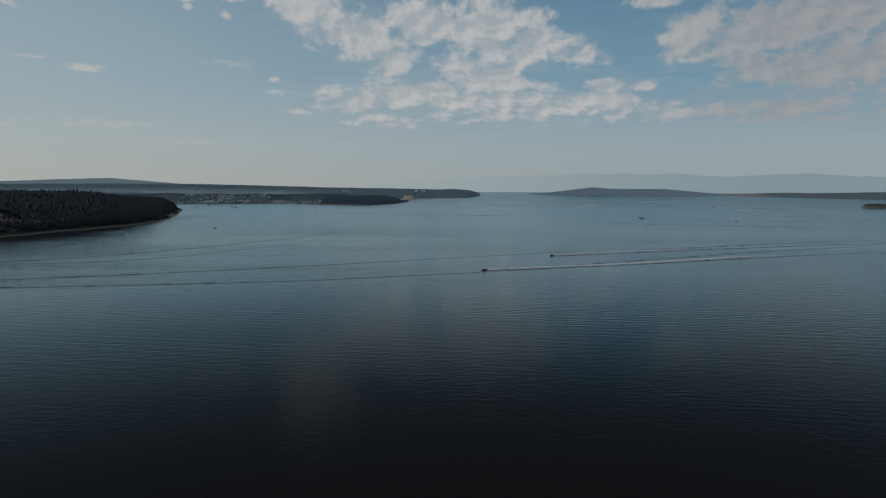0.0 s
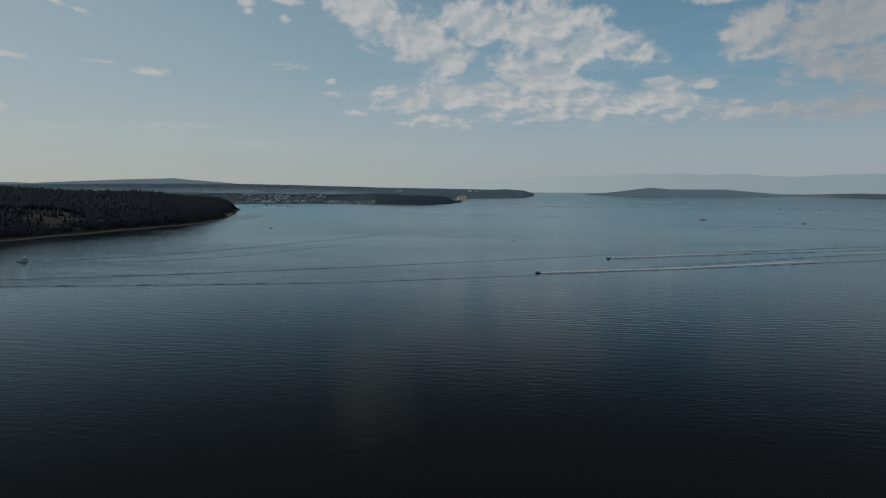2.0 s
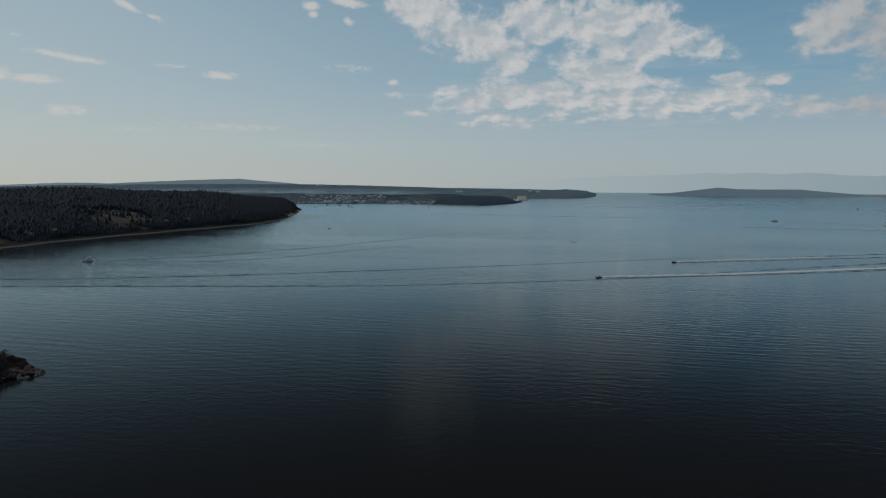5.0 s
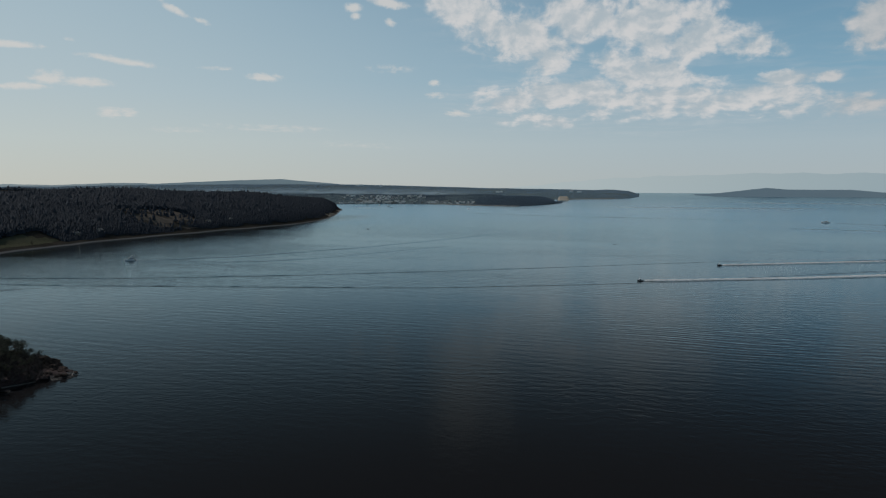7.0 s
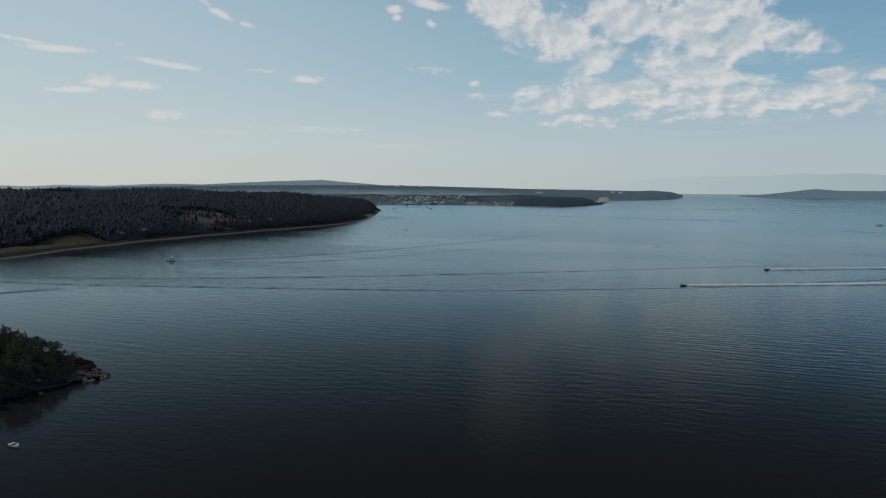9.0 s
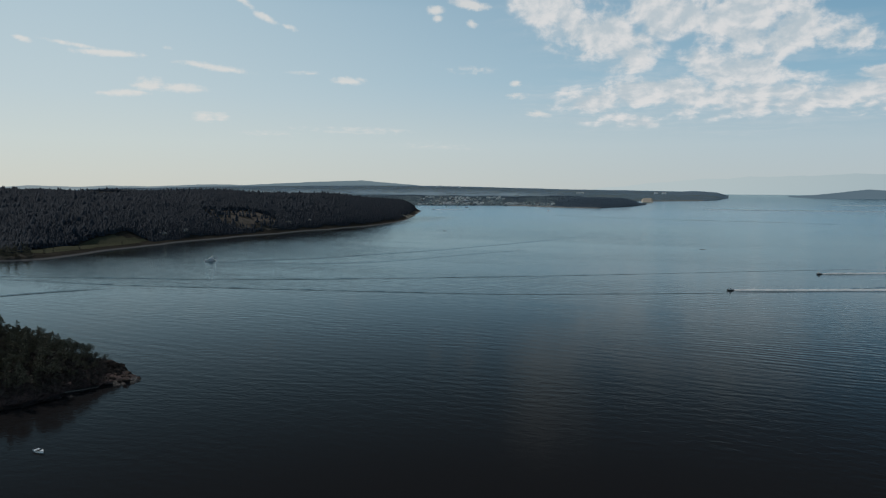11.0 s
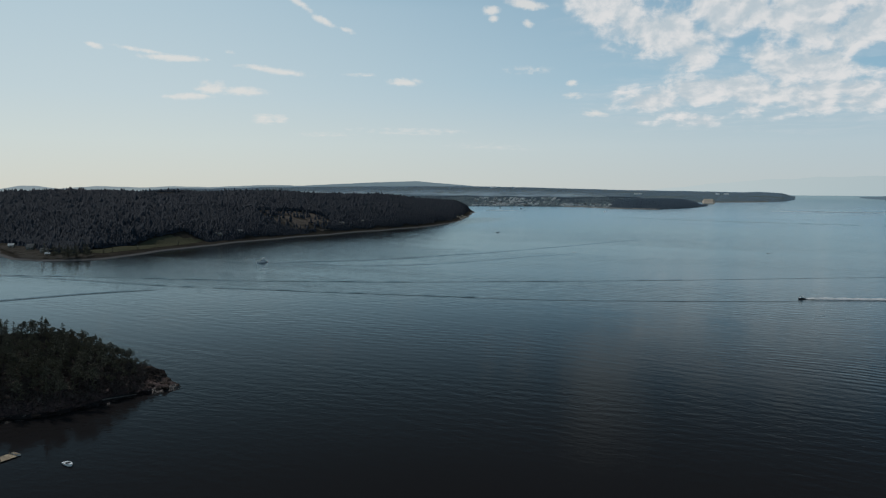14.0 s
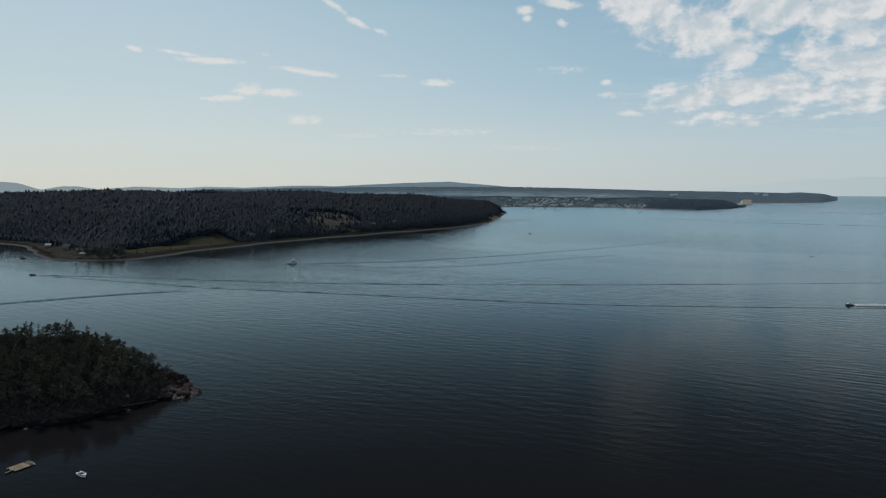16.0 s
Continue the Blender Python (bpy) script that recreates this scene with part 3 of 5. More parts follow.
def land(name, outline, step, height, mat, label, margin=20.0, limit=None):
    """A piece of land as a height field over its outline."""
    xs, ys = [p[0] for p in outline], [p[1] for p in outline]
    gx = np.arange(min(xs) - margin, max(xs) + margin + step, step)
    gy = np.arange(min(ys) - margin, max(ys) + margin + step, step)
    x, y = np.meshgrid(gx, gy)
    z = height(x, y)
    d = inside_distance(x, y, outline)
    keep = d > -margin
    idx = np.arange(x.size).reshape(x.shape)
    cell = keep[:-1, :-1] | keep[1:, :-1] | keep[:-1, 1:] | keep[1:, 1:]
    if limit is not None:
        cell &= limit(x[:-1, :-1], y[:-1, :-1])
    f = np.stack([idx[:-1, :-1][cell], idx[:-1, 1:][cell], idx[1:, 1:][cell], idx[1:, :-1][cell]], 1)
    used, inv = np.unique(f, return_inverse=True)
    v = np.stack([x.ravel(), y.ravel(), z.ravel()], 1)[used]
    ob = new(name, array_mesh(name, v, inv.reshape(f.shape), mat, True))
    return tagged(ob, label, "land", kind="structure")


def tree_template(rng, levels, sides, lean=0.05):
    """A small conifer for far stands: stacked ragged skirts, height 1."""
    v, f = [], []
    for i in range(levels):
        z0, z1 = 0.12 + 0.8 * i / levels, 0.12 + 0.8 * (i + 1.55) / levels
        r = 0.19 * (1 - i / (levels + 0.4)) + 0.02
        base = len(v)
        for j in range(sides):
            a = 2 * math.pi * (j + 0.5 * (i % 2)) / sides
            rr = r * rng.uniform(0.65, 1.25)
            v.append((rr * math.cos(a) + lean * z0 * rng.uniform(-1, 1), rr * math.sin(a), z0 + rng.uniform(-0.05, 0.03)))
        v.append((lean * rng.uniform(-1, 1), lean * rng.uniform(-1, 1), min(1.0, z1)))
        for j in range(sides):
            f.append((base + j, base + (j + 1) % sides, base + sides))
    return np.array(v), np.array(f)


def round_template(rng, n):
    """A small broad crown for far stands: a lumpy tuft, height 1."""
    v, f = [], []
    for i in range(n):
        c = np.array([rng.uniform(-0.25, 0.25), rng.uniform(-0.25, 0.25), rng.uniform(0.3, 0.75)])
        r = rng.uniform(0.16, 0.28)
        base = len(v)
        for d in ((1, 0, 0), (0, 1, 0), (-1, 0, 0), (0, -1, 0), (0, 0, 1), (0, 0, -1)):
            v.append(c + r * np.array(d) * rng.uniform(0.75, 1.25))
        for a, b, t in ((0, 1, 4), (1, 2, 4), (2, 3, 4), (3, 0, 4), (1, 0, 5), (2, 1, 5), (3, 2, 5), (0, 3, 5)):
            f.append((base + a, base + b, base + t))
    return np.array(v), np.array(f)


def forest(name, x, y, z, h, width, mat, label, seed, levels=4, sides=6, broad=0.12, smooth=True):
    """One mesh of many small trees, each standing at its own place with its own height and turn."""
    rng = np.random.RandomState(seed)
    kinds = [tree_template(rng, levels, sides) for _ in range(6)] + [round_template(rng, 4) for _ in range(3)]
    pick = np.where(rng.rand(len(x)) < broad, rng.randint(6, 9, len(x)), rng.randint(0, 6, len(x)))
    vs, fs, base = [], [], 0
    for i, (tv, tf) in enumerate(kinds):
        m = np.nonzero(pick == i)[0]
        if not len(m):
            continue
        a = rng.uniform(0, 2 * math.pi, len(m))
        hh = h[m] * (0.62 if i >= 6 else 1.0)
        w = hh * width * rng.uniform(0.8, 1.25, len(m)) * (1.35 if i >= 6 else 1.0)
        px = tv[:, 0][None] * np.cos(a)[:, None] - tv[:, 1][None] * np.sin(a)[:, None]
        py = tv[:, 0][None] * np.sin(a)[:, None] + tv[:, 1][None] * np.cos(a)[:, None]
        V = np.stack([px * w[:, None] + x[m][:, None], py * w[:, None] + y[m][:, None], tv[:, 2][None] * hh[:, None] + z[m][:, None]], 2)
        vs.append(V.reshape(-1, 3))
        fs.append((tf[None] + (np.arange(len(m)) * len(tv))[:, None, None] + base).reshape(-1, 3))
        base += len(m) * len(tv)
    ob = new(name, array_mesh(name, np.concatenate(vs), np.concatenate(fs), mat, smooth))
    return tagged(ob, label, "trees", kind="stuff")


def scatter(x0, x1, y0, y1, step, seed):
    rng = np.random.RandomState(seed)
    x, y = np.meshgrid(np.arange(x0, x1, step), np.arange(y0, y1, step))
    x, y = x.ravel(), y.ravel()
    return x + rng.uniform(-0.5, 0.5, x.size) * step, y + rng.uniform(-0.5, 0.5, x.size) * step, rng


# ---- the sea ----
def build_sea():
    radii = np.concatenate([[0.0], np.linspace(60, 2900, 30), np.linspace(2940, 4950, 40)])
    n = 160
    a = np.linspace(0, 2 * math.pi, n, endpoint=False)
    x = (radii[:, None] * np.sin(a)[None]).ravel()
    y = (radii[:, None] * np.cos(a)[None]).ravel() + 45.0
    v = np.stack([x, y, sea_level(x, y)], 1)
    f = []
    for i in range(len(radii) - 1):
        for j in range(n):
            q = (i * n + j, (i + 1) * n + j, (i + 1) * n + (j + 1) % n, i * n + (j + 1) % n)
            f.append(q[::-1])
    tagged(new("water", array_mesh("water", v, f, WATER, True)), "calm dark blue-grey sea with fine wind ripples", "sea", kind="structure")


build_sea()


# ---- the wooded island with the gravel spit ----
ISLAND = [
    (-1060, 735), (-985, 725), (-895, 681), (-780, 622), (-735, 620), (-700, 642), (-690, 668), (-702, 745), (-714, 815), (-722, 948),
    (-713, 1080), (-693, 1260), (-667, 1420), (-660, 1550), (-690, 1750), (-765, 2010), (-928, 2500), (-1010, 2700), (-1120, 2780),
    (-1700, 2600), (-2300, 2100), (-2500, 1300), (-2250, 700), (-1900, 560), (-1500, 640), (-1230, 735),
]


def island_height(x, y):
    d = inside_distance(x, y, ISLAND) + 5.0 * fbm(x, y, 160.0, 3, 0.3)
    flat = 95.0 * np.exp(-((y - 690.0) / 150.0) ** 2) * np.clip((x + 1150.0) / 250.0, 0, 1)
    top = np.interp(y, [500, 900, 1200, 1750, 2000, 2300, 2560, 2720], [54, 57, 61, 61, 55, 43, 30, 19])
    steep = np.interp(y, [900, 1500, 2200, 2450, 2700], [130, 120, 80, 30, 16])
    rise = top * (1 - np.exp(-np.maximum(d - flat - 14.0, 0) / steep))
    beach = np.where(d > 0, np.minimum(d * 0.3, 3.2), d * 0.2)
    return beach + rise * (1 + 0.12 * fbm(x, y, 420.0, 3, 1.1)) + np.where(d > 30, 0.5, 0) * fbm(x, y, 60.0, 2, 2.2)


land("island_shore", ISLAND, 7.5, island_height, ISLAND_GROUND, "low wooded island with a pale gravel beach", limit=lambda x, y: x > -1750)


def in_clearing(x, y):
    return ((x + 784) / 58) ** 2 + ((y - 1185) / 84) ** 2


def in_meadow(x, y):
    return np.where((x < -716) & (x > -783), np.abs((y - 797.0) / 105.0), 9.0)


SCREE = ((-772, 1985, 26, 30), (-792, 2055, 22, 22), (-752, 1925, 14, 20), (-893, 2390, 16, 45))


def on_scree(x, y):
    return np.min([((x - a) / c) ** 2 + ((y - b) / d) ** 2 for a, b, c, d in SCREE], axis=0)


def island_forest():
    for name, y0, y1, step, seed in (("forest", 560, 1500, 3.35, 11), ("forest", 1500, 2800, 4.3, 12)):
        x, y, rng = scatter(-1720, -660, y0, y1, step, seed)
        d = inside_distance(x, y, ISLAND)
        near_spit = np.exp(-((y - 665) / 62.0) ** 2) * np.clip((x + 1150.0) / 200.0, 0, 1)
        keep = (d > 17 + 6 * fbm(x, y, 70.0, 2, 4.0) + 34 * near_spit) & (d < 670)
        keep &= (in_clearing(x, y) > 1) | (rng.rand(len(x)) < 0.07)
        keep &= (in_meadow(x, y) > 1) & (on_scree(x, y) > 1)
        x, y, d = x[keep], y[keep], d[keep]
        h = rng.uniform(8.6, 10.6, len(x)) * (1 + 0.12 * fbm(x, y, 140.0, 2, 5.0)) * np.interp(d, [12, 30, 60], [0.45, 0.8, 1.0])
        h *= np.interp(y, [2300, 2700], [1.0, 0.78]) * np.where(rng.rand(len(x)) < 0.04, rng.uniform(1.25, 1.65, len(x)), 1.0)
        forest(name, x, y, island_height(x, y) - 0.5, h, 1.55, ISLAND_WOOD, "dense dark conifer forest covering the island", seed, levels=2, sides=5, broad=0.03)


island_forest()


def draped(name, outline, height, mat, label, step=8.0, lift=0.35):
    xs, ys = [p[0] for p in outline], [p[1] for p in outline]
    x, y = np.meshgrid(np.arange(min(xs), max(xs) + step, step), np.arange(min(ys), max(ys) + step, step))
    inside = inside_distance(x, y, outline) > -step * 0.4
    idx = np.arange(x.size).reshape(x.shape)
    cell = inside[:-1, :-1] & inside[1:, :-1] & inside[:-1, 1:] & inside[1:, 1:]
    f = np.stack([idx[:-1, :-1][cell], idx[:-1, 1:][cell], idx[1:, 1:][cell], idx[1:, :-1][cell]], 1)
    v = np.stack([x.ravel(), y.ravel(), height(x, y).ravel() + lift], 1)
    return tagged(new(name, array_mesh(name, v, f, mat, True)), label, "field", kind="structure")


def ring(cx, cy, rx, ry, n=18, wobble=0.15, seed=1):
    rng = np.random.RandomState(seed)
    return [(cx + rx * math.cos(2 * math.pi * i / n) * (1 + wobble * rng.uniform(-1, 1)), cy + ry * math.sin(2 * math.pi * i / n) * (1 + wobble * rng.uniform(-1, 1))) for i in range(n)]


draped("ground_clearing", ring(-784, 1185, 60, 86, seed=4), island_height, CLEARING, "dry pale grass clearing on the wooded slope")
draped("ground_meadow", [(-726, 700), (-728, 780), (-738, 880), (-756, 905), (-778, 870), (-781, 770), (-772, 705)], island_height, MEADOW, "green meadow behind the beach")


draped("ground_spit", [(-1050, 742), (-985, 731), (-895, 687), (-780, 628), (-737, 627), (-707, 645), (-702, 668), (-720, 690), (-770, 672), (-890, 722), (-990, 765), (-1050, 770)], island_height, GRAVEL, "pale gravel and driftwood flat on the spit", step=6.0)
for _a, _b, _c, _d in SCREE:
    draped("ground_scree", ring(_a, _b, _c, _d, seed=int(-_a)), island_height, CLIFF, "bare pale scree on the steep end of the island", step=4.0)


# ---- the rocky islet with its wind-bent trees ----
ISLET = [
    (-217, 303), (-216, 297), (-222, 288), (-226.5, 278), (-227, 267), (-232, 253), (-239, 245), (-248, 236), (-275, 212), (-310, 200),
    (-345, 215), (-352, 255), (-338, 295), (-314, 322), (-288, 322), (-264, 313), (-244, 309), (-227, 308),
]


def islet_height(x, y):
    d = inside_distance(x, y, ISLET) + 1.4 * fbm(x, y, 22.0, 3, 0.7)
    tip = np.hypot(x + 219, y - 300)
    top = np.interp(tip, [0, 8, 11.5, 15, 22, 30, 50, 80, 110], [2.0, 2.5, 2.8, 6.0, 7.2, 9.2, 11.0, 13.5, 18.5])
    rise = top * (1 - np.exp(-np.maximum(d, 0) / np.interp(tip, [0, 40], [3.5, 9.0])))
    crag = np.abs(fbm(x, y, 9.0, 4, 1.9)) * np.interp(d, [0, 3, 25], [0.5, 1.5, 0.5])
    return np.where(d > 0, rise + crag, d * 0.7)


land("islet_shore", ISLET, 1.6, islet_height, ISLET_ROCK, "steep dark rocky islet above the water", margin=6.0)


def needles(bm, rng, at, along, length, n, size):
    """A spray of small leaf blades along a branch."""
    for i in range(n):
        s = (i + 0.6) / n
        c = at + along * (length * s) + Vector(rng.uniform(-1, 1, 3)) * size * 0.55
        a = (along + Vector(rng.uniform(-1, 1, 3)) * 0.8).normalized() * size * rng.uniform(0.7, 1.4)
        b = a.cross(Vector(rng.uniform(-1, 1, 3))).normalized() * size * rng.uniform(0.35, 0.7)
        v = [bm.verts.new(p) for p in (c - a, c + b * 0.9, c + a, c - b)]
        bm.faces.new((v[0], v[1], v[2]))
        bm.faces.new((v[0], v[2], v[3]))


def conifer(seed, h, spread, gap, bend, m, label):
    """A fir: tapered trunk with drooping, uneven branches."""
    rng = np.random.RandomState(seed)
    tree = thing("fir_tree", m, label, "tree", "trees on the islet")
    pts = [Vector((bend * h * 0.12 * (s ** 1.6), bend * h * 0.03 * s, h * s)) for s in (0, 0.25, 0.5, 0.75, 1.0)]
    part("trunk", tube(bmesh.new(), pts, [0.022 * h * (1 - 0.9 * s) + 0.02 for s in (0, 0.25, 0.5, 0.75, 1.0)]), BARK, tree, "dark furrowed bark trunk")
    bm = bmesh.new()
    power = 0.25 if gap > 0.45 else 0.6
    levels = int(h * 1.5)
    for i in range(levels):
        s = gap + (1 - gap) * (i + rng.rand()) / levels
        at = Vector((bend * h * 0.12 * (s ** 1.6), bend * h * 0.03 * s, h * s))
        reach = spread * h * (1.04 - s) ** power * rng.uniform(0.55, 1.2)
        for j in range(rng.randint(2, 5)):
            a = rng.uniform(0, 2 * math.pi)
            r = reach * (1 + 0.45 * bend * math.cos(a)) * rng.uniform(0.6, 1.1)
            along = Vector((math.cos(a), math.sin(a), rng.uniform(-0.35, 0.12))).normalized()
            needles(bm, rng, at, along, max(r, 0.25), max(5, int(r * 5.6)), 0.24 + 0.08 * rng.rand())
    for i in range(5):
        needles(bm, rng, pts[-1] - Vector((0, 0, 0.35 * i)), Vector((rng.uniform(-0.3, 0.3), rng.uniform(-0.3, 0.3), 1)).normalized(), 0.4, 2, 0.3)
    part("crown", bm, CONIFER, tree, "uneven dark green needle crown")
    return tree


def broad_tree(seed, h, m, label):
    """A madrone: forked reddish limbs and rounded leaf tufts."""
    rng = np.random.RandomState(seed)
    tree = thing("madrone_tree", m, label, "tree", "trees on the islet")
    bm, leaves = bmesh.new(), bmesh.new()
    fork = Vector((rng.uniform(-0.5, 0.5), rng.uniform(-0.5, 0.5), h * 0.35))
    tube(bm, [(0, 0, 0), fork * 0.5, fork], [0.035 * h, 0.028 * h, 0.022 * h])
    for i in range(6):
        a = 2 * math.pi * i / 6 + rng.uniform(-0.4, 0.4)
        end = fork + Vector((math.cos(a) * h * 0.32, math.sin(a) * h * 0.32, h * rng.uniform(0.22, 0.6)))
        mid = fork.lerp(end, 0.5) + Vector(rng.uniform(-0.3, 0.3, 3))
        tube(bm, [fork, mid, end], [0.016 * h, 0.011 * h, 0.005 * h], 5)
        for c in range(5):
            o = end + Vector(rng.uniform(-1, 1, 3)) * h * 0.13
            for t in range(14):
                d = Vector(rng.uniform(-1, 1, 3)).normalized()
                needles(leaves, rng, o, d, h * 0.08, 3, 0.21)
    part("trunk", bm, MADRONE, tree, "forked reddish-brown trunk and limbs")
    part("crown", leaves, BROADLEAF, tree, "rounded tufts of olive leaves")
    return tree


def dead_tree(seed, h, m):
    rng = np.random.RandomState(seed)
    tree = thing("dead_tree", m, "bare grey dead tree standing among the firs", "tree", "trees on the islet")
    bm = bmesh.new()
    tube(bm, [(0, 0, 0), (0.1, 0, h * 0.5), (0.3, 0.1, h)], [0.2, 0.12, 0.03])
    for i in range(9):
        s = rng.uniform(0.4, 0.95)
        a = rng.uniform(0, 2 * math.pi)
        tube(bm, [(0.2 * s, 0, h * s), (0.2 * s + math.cos(a) * 1.2 * (1.2 - s), math.sin(a) * 1.2 * (1.2 - s), h * s + 0.3)], [0.05, 0.015], 4)
    part("trunk", bm, BARK, tree)
    return tree


def brush(name, x, y, z, h, label, seed, blades=34):
    """Low bushes, each a dome of many small leaf sprays."""
    rng = np.random.RandomState(seed)
    n = len(x)
    d = rng.normal(size=(n, blades, 3))
    d[..., 2] = np.abs(d[..., 2]) + 0.15
    d /= np.linalg.norm(d, axis=2, keepdims=True)
    c = d * rng.uniform(0.45, 1.0, (n, blades, 1)) * h[:, None, None] * np.array([0.85, 0.85, 1.0])
    c = c + np.stack([x, y, z], 1)[:, None]
    size = 0.15 * h[:, None, None]
    tri = c[:, :, None] + rng.normal(size=(n, blades, 3, 3)) * size[..., None]
    v = tri.reshape(-1, 3)
    f = np.arange(len(v)).reshape(-1, 3)
    tagged(new(name, array_mesh(name, v, f, BRUSH)), label, "bushes", kind="stuff")


def islet_trees():
    rng = np.random.RandomState(21)
    away = [pose(-330 + 6 * i, 300, float(islet_height(np.array(-330 + 6.0 * i), np.array(300.0)))) for i in range(12)]
    kinds = [
        conifer(31, 8.5, 0.38, 0.12, 0.4, away[0], "dark green fir on the rocky islet"),
        conifer(32, 10.0, 0.32, 0.2, 0.5, away[1], "tall dark green fir on the rocky islet"),
        conifer(33, 7.5, 0.46, 0.15, 0.6, away[2], "short bushy fir on the rocky islet"),
        conifer(34, 7.5, 0.52, 0.5, 1.3, away[3], "wind-bent fir with a flat open crown"),
        conifer(35, 8.5, 0.46, 0.58, 1.0, away[4], "wind-bent fir with a flat open crown"),
        conifer(36, 6.0, 0.5, 0.1, 0.4, away[5], "short bushy fir on the rocky islet"),
        broad_tree(37, 7.5, away[6], "olive-green madrone with rounded leaf tufts"),
        broad_tree(38, 6.0, away[7], "olive-green madrone with rounded leaf tufts"),
    ]
    dead = dead_tree(39, 7.0, away[8])
    x, y, _ = scatter(-348, -216, 205, 345, 4.2, 22)
    d = inside_distance(x, y, ISLET)
    tip = np.hypot(x + 219, y - 300)
    for xi, yi, di, ti in zip(x, y, d, tip):
        if di < 1.4 + 1.2 * rng.rand() or ti < 14 or rng.rand() < (0.6 if xi < -290 else 0.08):
            continue
        i = rng.choice(8, p=(0.09, 0.04, 0.13, 0.12, 0.14, 0.12, 0.2, 0.16)) if ti > 40 else rng.choice([3, 4, 4, 5, 7])
        s = rng.uniform(0.75, 1.15) * float(np.interp(ti, [13, 20, 28, 45, 75, 105], [0.4, 0.68, 0.98, 1.0, 0.95, 1.12]))
        z = float(islet_height(np.array(xi), np.array(yi))) - 0.25
        m = pose(xi, yi, z, rng.uniform(-4, 4), rng.uniform(-4, 4), rng.uniform(-40, 40) if i in (3, 4) else rng.uniform(0, 360))
        t = copy_thing(dead if rng.rand() < 0.03 else kinds[i], m)
        t.scale = (s * rng.uniform(0.9, 1.15), s * rng.uniform(0.9, 1.15), s)
    # low brush between the trunks
    x, y, r2 = scatter(-345, -216, 205, 345, 1.9, 23)
    d = inside_distance(x, y, ISLET)
    keep = (d > 0.9 + 1.3 * r2.rand(len(x))) & (np.hypot(x + 219, y - 300) > 11)
    x, y = x[keep], y[keep]
    brush("undergrowth", x, y, islet_height(x, y) - 0.4, r2.uniform(1.2, 3.2, len(x)), "low dark brush covering the islet's slopes", 24)


islet_trees()


def boulder_mesh(seed, rock, fine=3, crag=0.0):
    rng = np.random.RandomState(seed)
    bm = bmesh.new()
    bmesh.ops.create_icosphere(bm, subdivisions=fine, radius=1.0)
    o = Vector(rng.uniform(0, 50, 3))
    for v in bm.verts:
        n = v.co.normalized()
        v.co = n * (1 + 0.38 * noise.noise(n * 1.3 + o) + 0.16 * noise.noise(n * 3.1 + o) - crag * abs(noise.noise(n * 2.3 - o)) - 0.5 * crag * abs(noise.noise(n * 5.7 + o)) + 0.12 * crag * noise.noise(n * 14.0 + o))
        v.co.z *= 0.62
    for f in bm.faces:
        f.smooth = True
    me = bpy.data.meshes.new("boulder")
    bm.to_mesh(me)
    bm.free()
    me.materials.append(rock)
    return me


def islet_outcrops():
    """The stepped rock masses at the end of the islet."""
    for i, (x, y, z, rx, ry, rz, turn) in enumerate(((-221.8, 299.6, 0.3, 4.0, 2.8, 3.0, 20), (-225.5, 302.0, 0.5, 4.0, 3.4, 3.0, -30), (-230.0, 299.5, 1.5, 4.8, 4.0, 4.4, 10), (-233.5, 303.5, 2.5, 5.4, 4.6, 6.6, 60), (-235.0, 297.5, 2.0, 4.4, 4.2, 5.6, -15))):
        ob = new("rock_outcrop", boulder_mesh(80 + i, BOULDER, 5, 0.42))
        ob.matrix_basis = pose(x, y, z, 0, 6, turn)
        ob.scale = (rx, ry, rz)
        tagged(ob, "craggy brown rock outcrop at the end of the islet", "rock", "rock outcrops of the islet")


islet_outcrops()


def islet_boulders():
    rng = np.random.RandomState(5)
    meshes = [boulder_mesh(60 + i, BOULDER) for i in range(5)]
    dark = [boulder_mesh(70 + i, ISLET_ROCK) for i in range(5)]
    spots = [(-217.8, 301.5, 0.9), (-221, 294.5, 1.2), (-224.5, 294, 1.3), (-226, 289, 1.0)]
    for i in range(46):
        s = i / 45 * 90
        x, y = np.interp(s, [0, 14, 30, 50, 66, 90], [-218.5, -224, -227, -231, -240, -264]), np.interp(s, [0, 14, 30, 50, 66, 90], [298, 284, 270, 254, 242, 222])
        spots.append((float(x) + rng.uniform(-3.5, 1.0), float(y) + rng.uniform(-1.5, 1.5), rng.uniform(0.5, 1.8)))
    slabs = [(-247, 238, 2.3), (-250.5, 235, 1.8), (-243, 241.5, 1.6), (-265, 223.5, 2.2), (-260, 228, 1.7), (-235, 250, 1.5)]
    for x, y, r in spots + slabs:
        ob = new("boulder", meshes[rng.randint(5)] if math.hypot(x + 219, y - 300) < 9 or (x, y, r) in slabs else dark[rng.randint(5)])
        z = max(float(islet_height(np.array(x), np.array(y))), -0.2)
        ob.matrix_basis = pose(x, y, z - 0.12 * r, rng.uniform(-12, 12), rng.uniform(-12, 12), rng.uniform(0, 360))
        ob.scale = (r * rng.uniform(1.0, 1.6), r * 1.1, r * rng.uniform(0.6, 1.0))
        tagged(ob, "weathered brown boulder at the islet's waterline", "rock", "boulders on the islet's shore")


islet_boulders()


